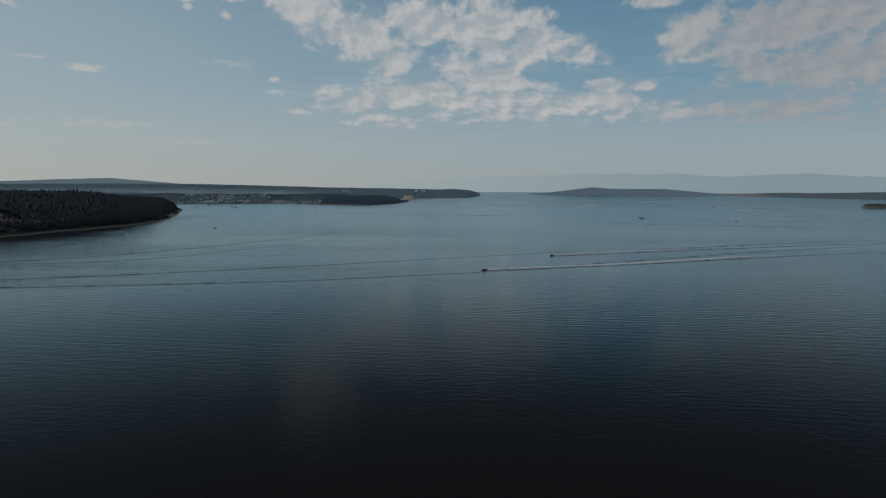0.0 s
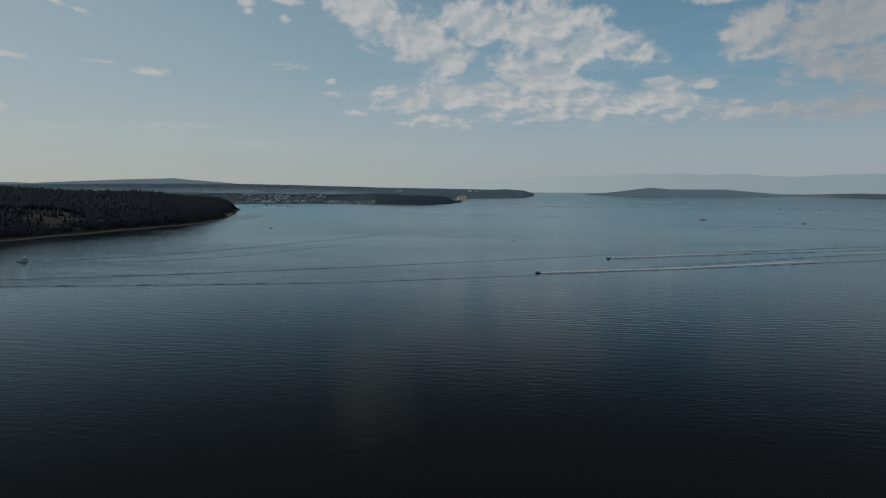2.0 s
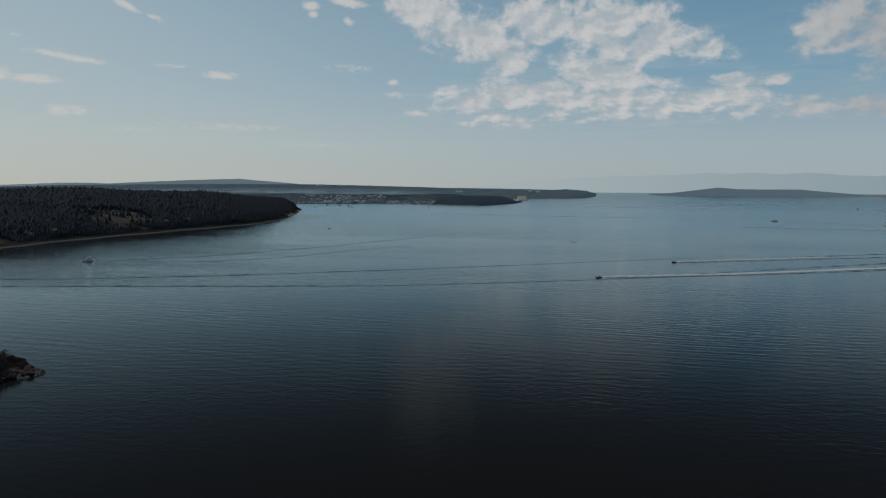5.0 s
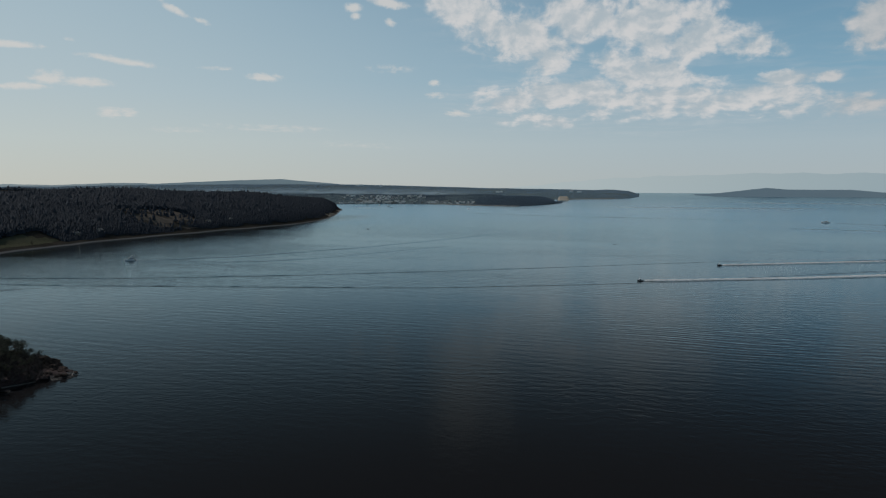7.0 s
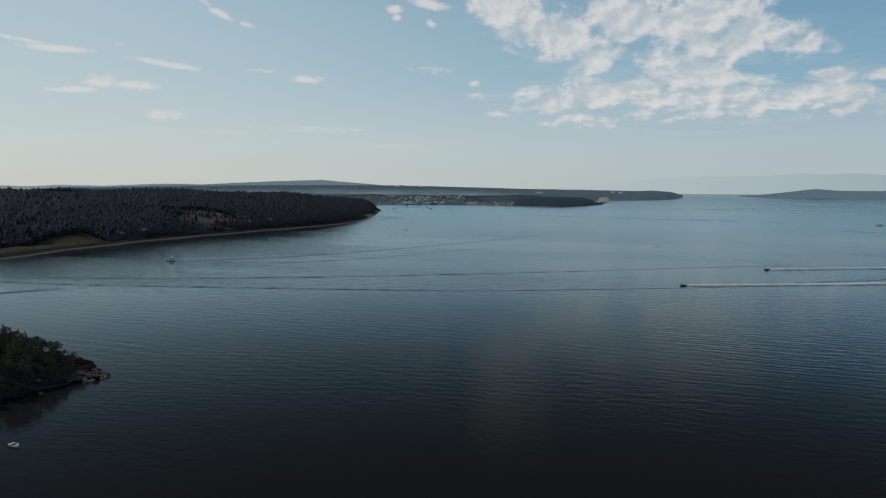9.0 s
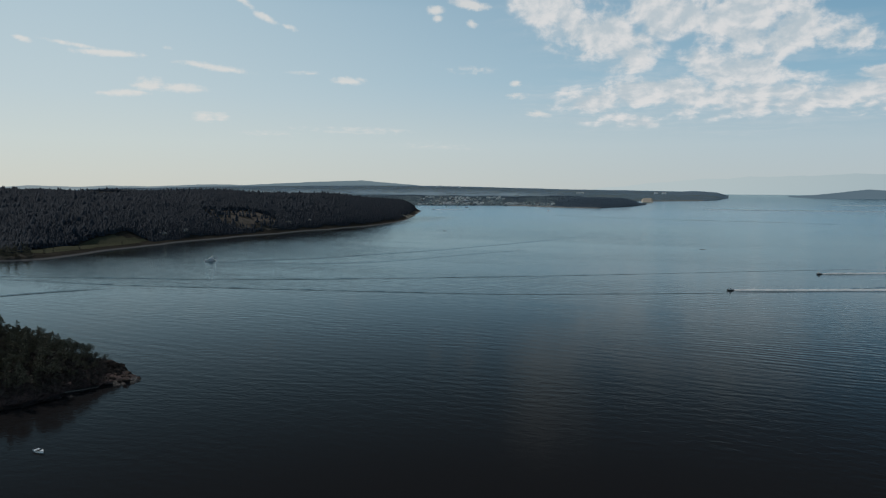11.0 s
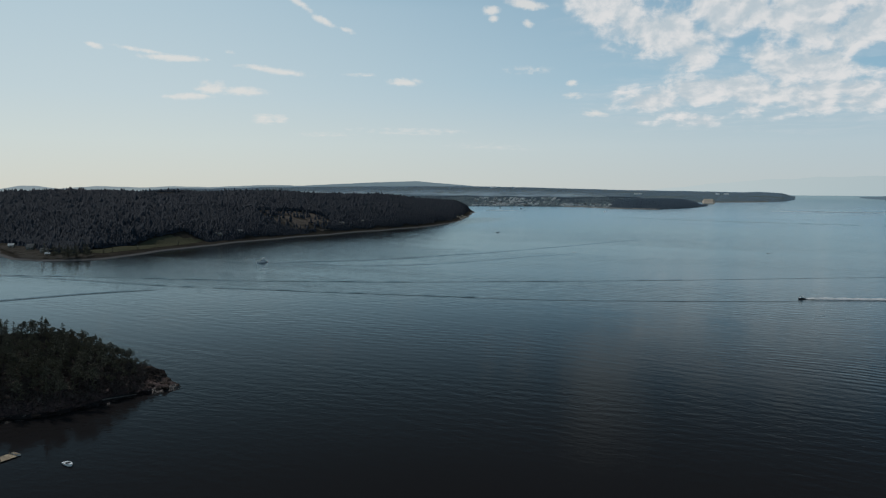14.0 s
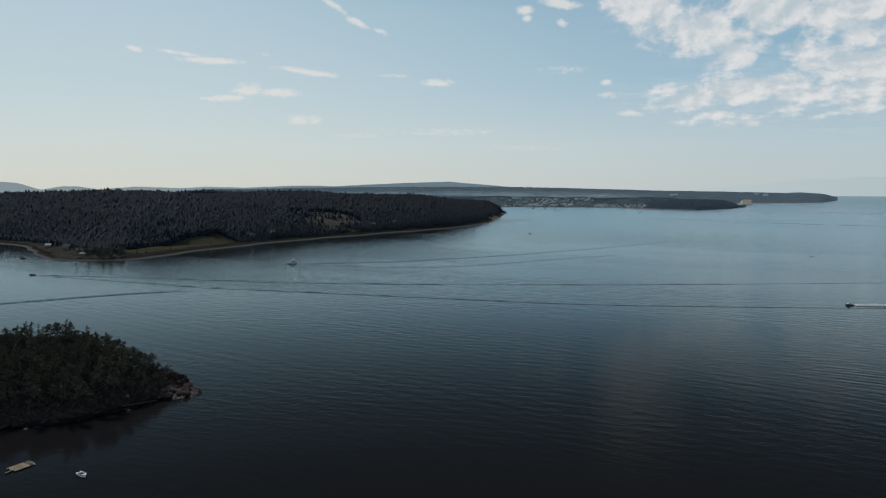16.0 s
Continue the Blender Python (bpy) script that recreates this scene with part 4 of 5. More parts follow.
def driftwood(name, x, y, z, length, turn, label):
    bm = bmesh.new()
    n = 6
    tube(bm, [(length * (i / n - 0.5), 0.12 * math.sin(i * 1.7), 0.2) for i in range(n + 1)], [0.26 - 0.02 * i for i in range(n + 1)], 7)
    ob = part(name, bm, SNAG)
    ob.matrix_basis = pose(x, y, z, 0, 2, turn)
    return tagged(ob, label, "driftwood")


driftwood("driftwood_log", -224.8, 278.0, 1.0, 13.0, 68, "long bleached driftwood log lying on the shore rocks")
driftwood("driftwood_log", -238.0, 248.5, 0.9, 5.0, 120, "short bleached driftwood log on the shore rocks")

# ---- far land ----
# azimuth and elevation of the skyline, degrees
BEYOND_LINE = [
    (-66, 0.55), (-62, 0.5), (-58.4, 0.41), (-57, 0.34), (-55.5, -0.14), (-54.8, 0.0), (-54.1, 0.12), (-53.2, 0.1), (-52.6, 0.02), (-51.9, -0.08), (-51.0, -0.01), (-49.4, 0.12), (-46.2, 0.03),
    (-44.2, 0.15), (-41.6, 0.09), (-38.0, 0.26), (-36.4, 0.28), (-34.6, 0.24), (-32.2, 0.38), (-28.7, 0.55), (-25.6, 0.67), (-23.4, 0.5), (-21.2, 0.33), (-19.5, 0.1), (-18, -0.2),
]
HILL_LINE = [
    (-48, -0.35), (-46, -0.1), (-44.2, 0.04), (-41.6, 0.03), (-38, 0.15), (-34.6, 0.2), (-30, 0.27), (-25.6, 0.31), (-21.2, 0.33), (-17.1, 0.28),
    (-12.8, 0.18), (-8.4, 0.08), (-3.9, 0.04), (-0.4, -0.03), (0.7, 0.02), (2.2, -0.08), (2.75, -0.25), (2.95, -0.42), (3.12, -0.62),
]
ISLAND_LINE = [(7.1, -0.40), (9.0, -0.22), (11.2, 0.06), (12.1, 0.17), (13.6, 0.06), (15.1, 0.05), (17.6, 0.06), (19.6, -0.12), (21.9, -0.33)]
EAST_LINE = [(22.0, -0.38), (23.5, -0.26), (26.3, -0.17), (28.0, -0.2), (32.2, -0.1), (38, 0.0), (46, 0.1)]
EYE = 82.0


def far_land(name, line, front, back, mat, label, step=0.16, tree=6.0, rows=14, first=None, last=None):
    """A far hill: rises from its shore at the near radius to its skyline, then falls behind."""
    az0, az1 = first if first is not None else line[0][0], last if last is not None else line[-1][0]
    az = np.arange(az0, az1 + step / 2, step)
    el = np.interp(az, [p[0] for p in line], [p[1] for p in line])
    f = np.interp(az, [p[0] for p in front], [p[1] for p in front])
    s = np.concatenate([[-0.02], np.linspace(0, 1, rows), [1.25]])
    rr = f[:, None] + (back - f)[:, None] * s[None]
    a = np.radians(az)[:, None] + 0 * rr
    x, y = rr * np.sin(a), rr * np.cos(a) + 45.0
    base = sea_level(x, y)
    crest = (EYE + back * np.tan(np.radians(el)) - tree)[:, None]
    g = np.clip(s, 0, 1)[None]
    rise = (1 - (1 - g) ** 1.7) * (1 + 0.10 * fbm(x, y, 330.0, 3, 3.3) * g * (1 - g) * 4)
    z = np.where(s[None] < 0, base - 4, base + np.maximum(crest - base, 1.0) * rise)
    z = np.where(s[None] > 1, base - 5, z)
    v = np.stack([x.ravel(), y.ravel(), z.ravel()], 1)
    n = len(s)
    i, j = np.meshgrid(np.arange(len(az) - 1), np.arange(n - 1), indexing="ij")
    q = (i * n + j).ravel()
    faces = np.stack([q, q + n, q + n + 1, q + 1], 1)
    ob = tagged(new(name, array_mesh(name, v, faces, mat, True)), label, "hill", kind="structure")
    return ob, (az, rr, z)


def far_forest(field, label, seed, n, height, open_ground=None, clump=1.0, wood=None):
    az, rr, z = field
    rng = np.random.RandomState(seed)
    i = rng.uniform(0, len(az) - 1.001, n)
    j = rng.uniform(1.05, rr.shape[1] - 2.001, n)
    i0, j0 = i.astype(int), j.astype(int)
    fi, fj = i - i0, j - j0

    def at(g):
        return (g[i0, j0] * (1 - fj) + g[i0, j0 + 1] * fj) * (1 - fi) + (g[i0 + 1, j0] * (1 - fj) + g[i0 + 1, j0 + 1] * fj) * fi

    a, r, zz = np.radians(az[i0] + fi * (az[1] - az[0])), at(rr), at(z)
    x, y = r * np.sin(a), r * np.cos(a) + 45.0
    keep = np.ones(n, bool) if open_ground is None else ~open_ground(np.degrees(a), r, x, y, rng)
    h = rng.uniform(0.75, 1.3, n) * height
    forest("woods", x[keep], y[keep], zz[keep] - 1.0, h[keep], clump, wood or FAR_WOOD, label, seed, levels=2, sides=5, broad=0.08)


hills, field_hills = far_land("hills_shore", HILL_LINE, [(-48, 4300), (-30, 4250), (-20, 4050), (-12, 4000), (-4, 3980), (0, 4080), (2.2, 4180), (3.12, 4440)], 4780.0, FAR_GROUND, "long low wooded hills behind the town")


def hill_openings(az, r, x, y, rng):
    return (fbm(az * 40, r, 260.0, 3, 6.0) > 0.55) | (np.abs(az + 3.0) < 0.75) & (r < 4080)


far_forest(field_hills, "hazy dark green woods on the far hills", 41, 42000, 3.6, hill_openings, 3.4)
# wooded point and town shore in front of the hills
TOWN_LINE = [(-36, -0.45), (-24, -0.5), (-21.5, -0.4), (-19.8, -0.52), (-18, -0.43), (-16.6, -0.52), (-15, -0.44), (-13.2, -0.53), (-11.8, -0.44), (-10.8, -0.46), (-10.2, -0.42), (-8.0, -0.46), (-6.2, -0.8)]
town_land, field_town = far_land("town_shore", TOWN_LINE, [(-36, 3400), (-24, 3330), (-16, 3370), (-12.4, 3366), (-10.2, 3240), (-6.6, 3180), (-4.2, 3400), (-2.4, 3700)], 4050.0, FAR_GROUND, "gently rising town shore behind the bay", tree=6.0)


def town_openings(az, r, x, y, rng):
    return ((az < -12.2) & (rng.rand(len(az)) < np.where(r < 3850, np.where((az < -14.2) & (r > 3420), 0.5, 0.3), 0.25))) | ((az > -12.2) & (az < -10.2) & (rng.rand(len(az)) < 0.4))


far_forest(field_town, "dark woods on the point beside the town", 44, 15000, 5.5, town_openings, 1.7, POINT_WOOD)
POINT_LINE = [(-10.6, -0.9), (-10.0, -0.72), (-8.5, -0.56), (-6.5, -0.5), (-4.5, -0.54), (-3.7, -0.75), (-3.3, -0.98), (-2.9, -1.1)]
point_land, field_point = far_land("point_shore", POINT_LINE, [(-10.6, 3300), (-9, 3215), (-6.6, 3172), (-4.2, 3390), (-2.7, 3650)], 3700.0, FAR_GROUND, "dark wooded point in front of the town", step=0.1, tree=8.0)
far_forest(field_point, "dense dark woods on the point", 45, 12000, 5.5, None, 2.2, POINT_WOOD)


def mountains():
    """The blue range beyond the strait, its haze painted on as a glow."""
    az = np.arange(-12.0, 62.0, 0.25)
    crest = np.interp(az, [-12, -5.0, 0.0, 6, 12.5, 17.6, 22.5, 27, 32, 40, 62], [-0.5, 0.3, 0.8, 1.08, 1.25, 1.2, 1.02, 1.2, 0.95, 1.1, 0.9])
    crest = crest + 0.09 * fbm(az, az * 0, 4.0, 5, 8.0)
    v, f = [], []
    for i, (a, e) in enumerate(zip(np.radians(az), crest)):
        for r, z in ((4900.0, 35.0), (4925.0, EYE + 4925 * math.tan(radians(float(e)))), (4945.0, 35.0)):
            v.append((r * math.sin(a), r * math.cos(a) + 45.0, z))
    for i in range(len(az) - 1):
        for j in range(2):
            q = i * 3 + j
            f.append((q, q + 3, q + 4, q + 1))
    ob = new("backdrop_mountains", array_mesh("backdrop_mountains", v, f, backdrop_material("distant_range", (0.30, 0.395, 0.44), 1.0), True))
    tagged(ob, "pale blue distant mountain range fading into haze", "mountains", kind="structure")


mountains()


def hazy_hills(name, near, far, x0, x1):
    """Land so far off that the lit air before it is most of what is seen: haze painted on as glow."""
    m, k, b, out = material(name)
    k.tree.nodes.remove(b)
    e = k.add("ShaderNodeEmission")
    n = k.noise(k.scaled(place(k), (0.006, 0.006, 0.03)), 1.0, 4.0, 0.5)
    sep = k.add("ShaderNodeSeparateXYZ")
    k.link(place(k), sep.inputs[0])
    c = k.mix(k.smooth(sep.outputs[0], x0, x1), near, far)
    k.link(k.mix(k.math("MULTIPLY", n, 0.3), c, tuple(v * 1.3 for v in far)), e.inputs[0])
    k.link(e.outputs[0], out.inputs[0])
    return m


def hills_beyond():
    """Pale hills in the haze behind the nearer ridge, that haze painted as their own glow."""
    az = np.arange(-66.0, -18.0, 0.12)
    crest = np.interp(az, [p[0] for p in BEYOND_LINE], [p[1] for p in BEYOND_LINE]) + 0.012 * fbm(az, az * 0, 1.3, 3, 4.0)
    v, f = [], []
    for a, e in zip(np.radians(az), crest):
        for r, z in ((4830.0, 40.0), (4860.0, EYE + 4860 * math.tan(radians(float(e)))), (4890.0, 40.0)):
            v.append((r * math.sin(a), r * math.cos(a) + 45.0, z))
    for i in range(len(az) - 1):
        for j in range(2):
            q = i * 3 + j
            f.append((q, q + 3, q + 4, q + 1))
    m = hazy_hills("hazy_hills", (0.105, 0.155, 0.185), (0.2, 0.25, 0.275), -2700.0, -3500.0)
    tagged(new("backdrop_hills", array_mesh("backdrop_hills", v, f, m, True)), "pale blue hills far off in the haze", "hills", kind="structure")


hills_beyond()
# far island and east shore glow in painted haze colours, woods included
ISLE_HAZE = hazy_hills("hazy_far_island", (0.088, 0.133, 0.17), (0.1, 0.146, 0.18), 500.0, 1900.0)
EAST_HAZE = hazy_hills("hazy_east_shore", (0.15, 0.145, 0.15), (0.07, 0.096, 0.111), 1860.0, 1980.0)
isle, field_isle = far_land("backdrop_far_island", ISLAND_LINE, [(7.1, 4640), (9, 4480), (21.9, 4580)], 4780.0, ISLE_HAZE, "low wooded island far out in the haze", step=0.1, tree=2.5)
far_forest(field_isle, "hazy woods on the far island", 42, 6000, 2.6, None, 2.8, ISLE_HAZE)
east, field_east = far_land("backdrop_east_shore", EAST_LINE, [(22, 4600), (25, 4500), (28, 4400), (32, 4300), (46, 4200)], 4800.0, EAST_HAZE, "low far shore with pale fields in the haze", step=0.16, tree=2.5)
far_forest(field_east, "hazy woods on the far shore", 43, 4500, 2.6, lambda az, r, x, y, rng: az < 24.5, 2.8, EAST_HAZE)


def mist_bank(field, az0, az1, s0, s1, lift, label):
    """Morning mist lying on the lower slope of the hills."""
    az, rr, z = field
    pick = np.nonzero((az >= az0) & (az <= az1))[0]
    m = 12
    cols = np.linspace(s0, s1, m)
    v, uv = [], []
    for n, i in enumerate(pick):
        grid = np.linspace(0, 1, rr.shape[1] - 2)
        for j, c in enumerate(cols):
            r, h = float(np.interp(c, grid, rr[i, 1:-1])), float(np.interp(c, grid, z[i, 1:-1]))
            a = radians(float(az[i]))
            v.append((r * math.sin(a), r * math.cos(a) + 45.0, h + lift))
            uv.append((n / (len(pick) - 1), j / (m - 1)))
    f = [(i * m + j, i * m + m + j, i * m + m + 1 + j, i * m + 1 + j) for i in range(len(pick) - 1) for j in range(m - 1)]
    me = array_mesh("mist_bank", v, f, mist_material("morning_mist", 0.32, 3.0), True)
    lay = me.uv_layers.new(name="UVMap")
    for p in me.polygons:
        for li, vi in zip(p.loop_indices, p.vertices):
            lay.data[li].uv = uv[vi]
    return tagged(new("mist_bank", me), label, "mist", kind="stuff")


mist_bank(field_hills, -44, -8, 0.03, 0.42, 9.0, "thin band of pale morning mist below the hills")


# ---- beaches, bluff and rocks of the far shores ----
def shore_strip(name, front, az0, az1, width, mat, label):
    az = np.arange(az0, az1, 0.1)
    r = np.interp(az, [p[0] for p in front], [p[1] for p in front]) + 5.0 * fbm(az * 30, az * 0, 30.0, 2, 5.5)
    v = []
    for a, q in zip(np.radians(az), r):
        for o, h in ((-width, -0.6), (0.0, 1.6), (width * 1.4, 4.5)):
            x, y = (q + o) * math.sin(a), (q + o) * math.cos(a) + 45.0
            v.append((x, y, float(sea_level(x, y)) + h))
    f = [(i * 3 + j, i * 3 + 3 + j, i * 3 + 4 + j, i * 3 + 1 + j) for i in range(len(az) - 1) for j in range(2)]
    tagged(new(name, array_mesh(name, v, f, mat, True)), label, "beach", kind="structure")


BEACH = surface("pale_beach", (0.16, 0.16, 0.15), (0.26, 0.25, 0.23), 0.02, 0.95, 0.3)
shore_strip("ground_beach", [(-14, 3362), (-12.4, 3360), (-10.2, 3236), (-6.6, 3168), (-4.2, 3384), (-2.4, 3640)], -13.6, -6.2, 7.0, BEACH, "narrow pale beach below the wooded point")
shore_strip("ground_beach", [(-4, 3975), (0, 4074), (2.2, 4172)], -2.3, 1.4, 9.0, BEACH, "narrow pale beach below the headland")


def sand_bluff():
    bm = bmesh.new()
    grid = []
    for i in range(19):
        a = radians(-3.26 + 0.9 * i / 18)
        row = []
        for j in range(7):
            s = j / 6
            r = 3895 + 50 * s ** 0.7 + 4 * noise.noise(Vector((i * 0.6, j * 0.8, 0)))
            edge = min(i, 18 - i) / 3.0
            z = 17.5 + 22.0 * s * min(1.0, 0.45 + edge * 0.55) + (2.4 if j in (3, 4) else 0.0)
            row.append(bm.verts.new((r * math.sin(a), r * math.cos(a) + 45.0, z)))
        b = 4030.0
        row.append(bm.verts.new((b * math.sin(a), b * math.cos(a) + 45.0, row[-1].co.z + 1.0)))
        grid.append(row)
    for g0, g1 in zip(grid, grid[1:]):
        for j in range(7):
            bm.faces.new((g0[j], g1[j], g1[j + 1], g0[j + 1]))
    ob = part("sand_bluff", bm, SAND)
    tagged(ob, "bare yellow sand bluff cut into the wooded shore", "bluff")


sand_bluff()
ROCKS = ring(1850, 2990, 62, 34, 14, 0.25, 9)


def rocks_height(x, y):
    d = inside_distance(x, y, ROCKS)
    return sea_level(x, y) + np.where(d > 0, 11 * (1 - np.exp(-np.maximum(d, 0) / 9.0)) + np.abs(fbm(x, y, 26.0, 3, 2.5)) * 2.5, d * 0.5)


land("rocks_shore", ROCKS, 4.0, rocks_height, CLIFF, "small dark rocky islet with low trees", margin=8.0)
_x, _y, _r = scatter(1790, 1910, 2955, 3030, 6.0, 31)
_k = inside_distance(_x, _y, ROCKS) > 8
forest("woods", _x[_k], _y[_k], rocks_height(_x[_k], _y[_k]) - 0.5, _r.uniform(5, 10, int(_k.sum())), 1.1, CONIFER, "low dark trees on the small rocky islet", 32)


# ---- houses ----
def gable(bm, w, d, h, rise, over):
    """A pitched roof slab with overhang, ridge along x."""
    t = 0.25
    pts = []
    for x in (-w / 2 - over, w / 2 + over):
        for y, z in ((-d / 2 - over, h - rise * over / (d / 2)), (0, h + rise), (d / 2 + over, h - rise * over / (d / 2))):
            pts.append((bm.verts.new((x, y, z)), bm.verts.new((x, y, z + t))))
    for i in range(2):
        a, b, c, e = pts[i], pts[i + 1], pts[i + 3], pts[i + 4]
        bm.faces.new((a[1], c[1], e[1], b[1]))
        bm.faces.new((a[0], b[0], e[0], c[0]))
    for k0 in (0, 3):
        for i in range(2):
            a, b = pts[k0 + i], pts[k0 + i + 1]
            bm.faces.new((a[0], a[1], b[1], b[0]))
    for i in (0, 2):
        a, c = pts[i], pts[i + 3]
        bm.faces.new((a[0], c[0], c[1], a[1]))
    return bm


def house(m, w, d, h, rise, wall_mat, roof_mat, label, group):
    ob = thing("house", m, label, "house", group)
    bm = bmesh.new()
    v = [bm.verts.new(p) for p in ((-w / 2, -d / 2, -1.5), (w / 2, -d / 2, -1.5), (w / 2, d / 2, -1.5), (-w / 2, d / 2, -1.5), (-w / 2, -d / 2, h), (w / 2, -d / 2, h), (w / 2, d / 2, h), (-w / 2, d / 2, h), (-w / 2, 0, h + rise), (w / 2, 0, h + rise))]
    for f in ((0, 1, 5, 4), (1, 2, 6, 9, 5), (2, 3, 7, 6), (3, 0, 4, 8, 7), (4, 5, 9, 8), (6, 7, 8, 9)):
        bm.faces.new([v[i] for i in f])
    part("wall", bm, wall_mat, ob)
    part("roof", gable(bmesh.new(), w, d, h + 0.05, rise, 0.5), roof_mat, ob)
    for i in range(3):
        x = w * (i - 1) * 0.3
        if i == 1:
            part("door", box(bmesh.new(), (1.0, 0.12, 2.1), (x, -d / 2 - 0.03, 1.05), 0, 0.02), BEAM, ob)
            continue
        win = part("window", box(bmesh.new(), (1.7, 0.14, 1.4), (x, -d / 2 - 0.03, 1.6), 0, 0.02), GEL, ob)
        part("pane", box(bmesh.new(), (1.45, 0.06, 1.15), (x, -d / 2 - 0.09, 1.6)), TINTED, win)
    part("chimney", box(bmesh.new(), (0.7, 0.7, 1.8), (w * 0.28, d * 0.15, h + rise * 0.8), 0, 0.04), BARK, ob)
    return ob


def ground_at(field, az, r):
    a, rr, z = field
    i = int(np.clip(round((az - a[0]) / (a[1] - a[0])), 0, len(a) - 1))
    return float(np.interp(r, rr[i], z[i]))


def town():
    rng = np.random.RandomState(77)
    kinds = []
    spots = []
    for i in range(230):
        az = float(np.clip(rng.normal(-17.6, 1.5), -20.8, -14.2)) if i < 180 else rng.uniform(-14.5, -9.9)
        front = float(np.interp(az, [-24, -16, -12.4, -10.2], [3330, 3370, 3366, 3262]))
        r = front + 14 + (rng.rand() ** 1.5) * (460 if az < -14.0 else 120)
        spots.append((az, r))
    shapes = [(8.5, 7, 3.8, 2.1, WALL_WHITE, PALE_ROOF, "pale house with a light roof in the shore town"), (9, 7, 4.0, 2.3, WALL_WHITE, ROOFING, "white house with a grey shingle roof"), (15, 9, 4.8, 1.8, WALL_WHITE, PALE_ROOF, "long white building by the harbour"), (7.5, 6, 3.4, 2.2, SIDING, ROOFING, "small wooden house with a dark roof")]
    for i, (az, r) in enumerate(spots):
        a = radians(az)
        m = pose(r * math.sin(a), r * math.cos(a) + 45.0, ground_at(field_town, az, r) + 0.3, 0, 0, rng.choice([0, 0, 90, 20, -25, 45]) - az)
        if i < 4:
            w, d, h, rise, wm, rm, lab = shapes[i]
            kinds.append(house(m, w, d, h, rise, wm, rm, lab, "houses of the shore town"))
        else:
            copy_thing(kinds[rng.choice(4, p=(0.28, 0.34, 0.22, 0.16))], m)


town()


def hill_houses():
    for az, r, w in ((-19.4, 4500, 24), (-19.1, 4510, 16), (-17.6, 4520, 18), (-8.1, 4250, 24), (-7.8, 4255, 16), (-2.2, 4330, 22), (-1.6, 4340, 26)):
        a = radians(az)
        house(pose(r * math.sin(a), r * math.cos(a) + 45.0, ground_at(field_hills, az, r) + 3.5, 0, 0, -az), w, 12, 5.5, 2.5, GEL, PALE_ROOF, "large pale house high on the wooded hill", "houses on the hill")


hill_houses()


def island_houses():
    for x, y, w, d, turn, roof, wall, lab in (
        (-868, 902, 15, 9, 60, GREEN_ROOF, SIDING, "house with a green metal roof among the island's trees"),
        (-846, 872, 8, 6, 70, ROOFING, SIDING, "small house with a dark roof beside the meadow"),
        (-757, 650, 5, 3.6, 45, PALE_ROOF, SIDING, "pale cabin behind the gravel spit"),
        (-792, 672, 8, 6, 30, ROOFING, SIDING, "brown cabin behind the gravel spit"),
        (-898, 704, 7, 5, 30, PALE_ROOF, SIDING, "pale cabin behind the gravel spit"),
        (-842, 690, 8, 6, 35, ROOFING, SIDING, "pale cabin behind the gravel spit"),
        (-862, 706, 9, 6, 25, ROOFING, SIDING, "brown cabin behind the gravel spit"),
        (-757, 940, 11, 7, 82, ROOFING, SIDING, "shore house among trees on the island"),
        (-752, 985, 10, 7, 80, ROOFING, SIDING, "shore house among trees on the island"),
        (-732, 1262, 12, 8, 85, ROOFING, SIDING, "brown shore house below the dry clearing"),
        (-722, 1330, 11, 7, 95, ROOFING, SIDING, "shore house below the dry clearing"),
    ):
        house(pose(x, y, float(island_height(np.array(float(x)), np.array(float(y)))) + 0.4, 0, 0, turn), w, d, min(3.4, 0.42 * w), min(2.2, 0.27 * w), wall, roof, lab, "houses on the wooded island")


island_houses()


def spit_wood():
    rng = np.random.RandomState(15)
    for i in range(26):
        s = rng.rand()
        x = float(np.interp(s, [0, 0.4, 0.75, 1], [-950, -850, -770, -712])) + rng.uniform(-6, 6)
        y = float(np.interp(s, [0, 0.4, 0.75, 1], [719, 670, 632, 648])) + rng.uniform(0, 10)
        ob = driftwood("driftwood_log", x, y, float(island_height(np.array(x), np.array(y))), rng.uniform(4, 9), rng.uniform(-60, 30), "bleached driftwood log on the gravel spit")
        tagged(ob, group="driftwood on the spit")


spit_wood()


def shore_trees():
    """Bushy dark trees standing by the spit and the meadow."""
    rng = np.random.RandomState(16)
    base = conifer(51, 8.0, 0.52, 0.06, 0.1, pose(-735, 652, float(island_height(np.array(-735.0), np.array(652.0)))), "dense bushy dark tree beside the island's beach")
    tagged(base, group="bushy trees by the beach")
    spots = [(-728, 655), (-722, 662), (-741, 660), (-750, 664), (-733, 668), (-745, 672), (-756, 676), (-719, 672), (-726, 680), (-737, 684), (-724, 700), (-727, 716), (-760, 662), (-770, 676), (-748, 690), (-732, 760), (-738, 838), (-712, 652), (-716, 645), (-709, 664), (-742, 646), (-781, 664)]
    for x, y in spots:
        t = copy_thing(base, pose(x, y, float(island_height(np.array(float(x)), np.array(float(y)))) - 0.3, 0, 0, rng.uniform(0, 360)))
        s = rng.uniform(1.3, 1.8) if y < 700 else rng.uniform(0.6, 0.9)
        t.scale = (s * 1.25, s * 1.25, s)


shore_trees()


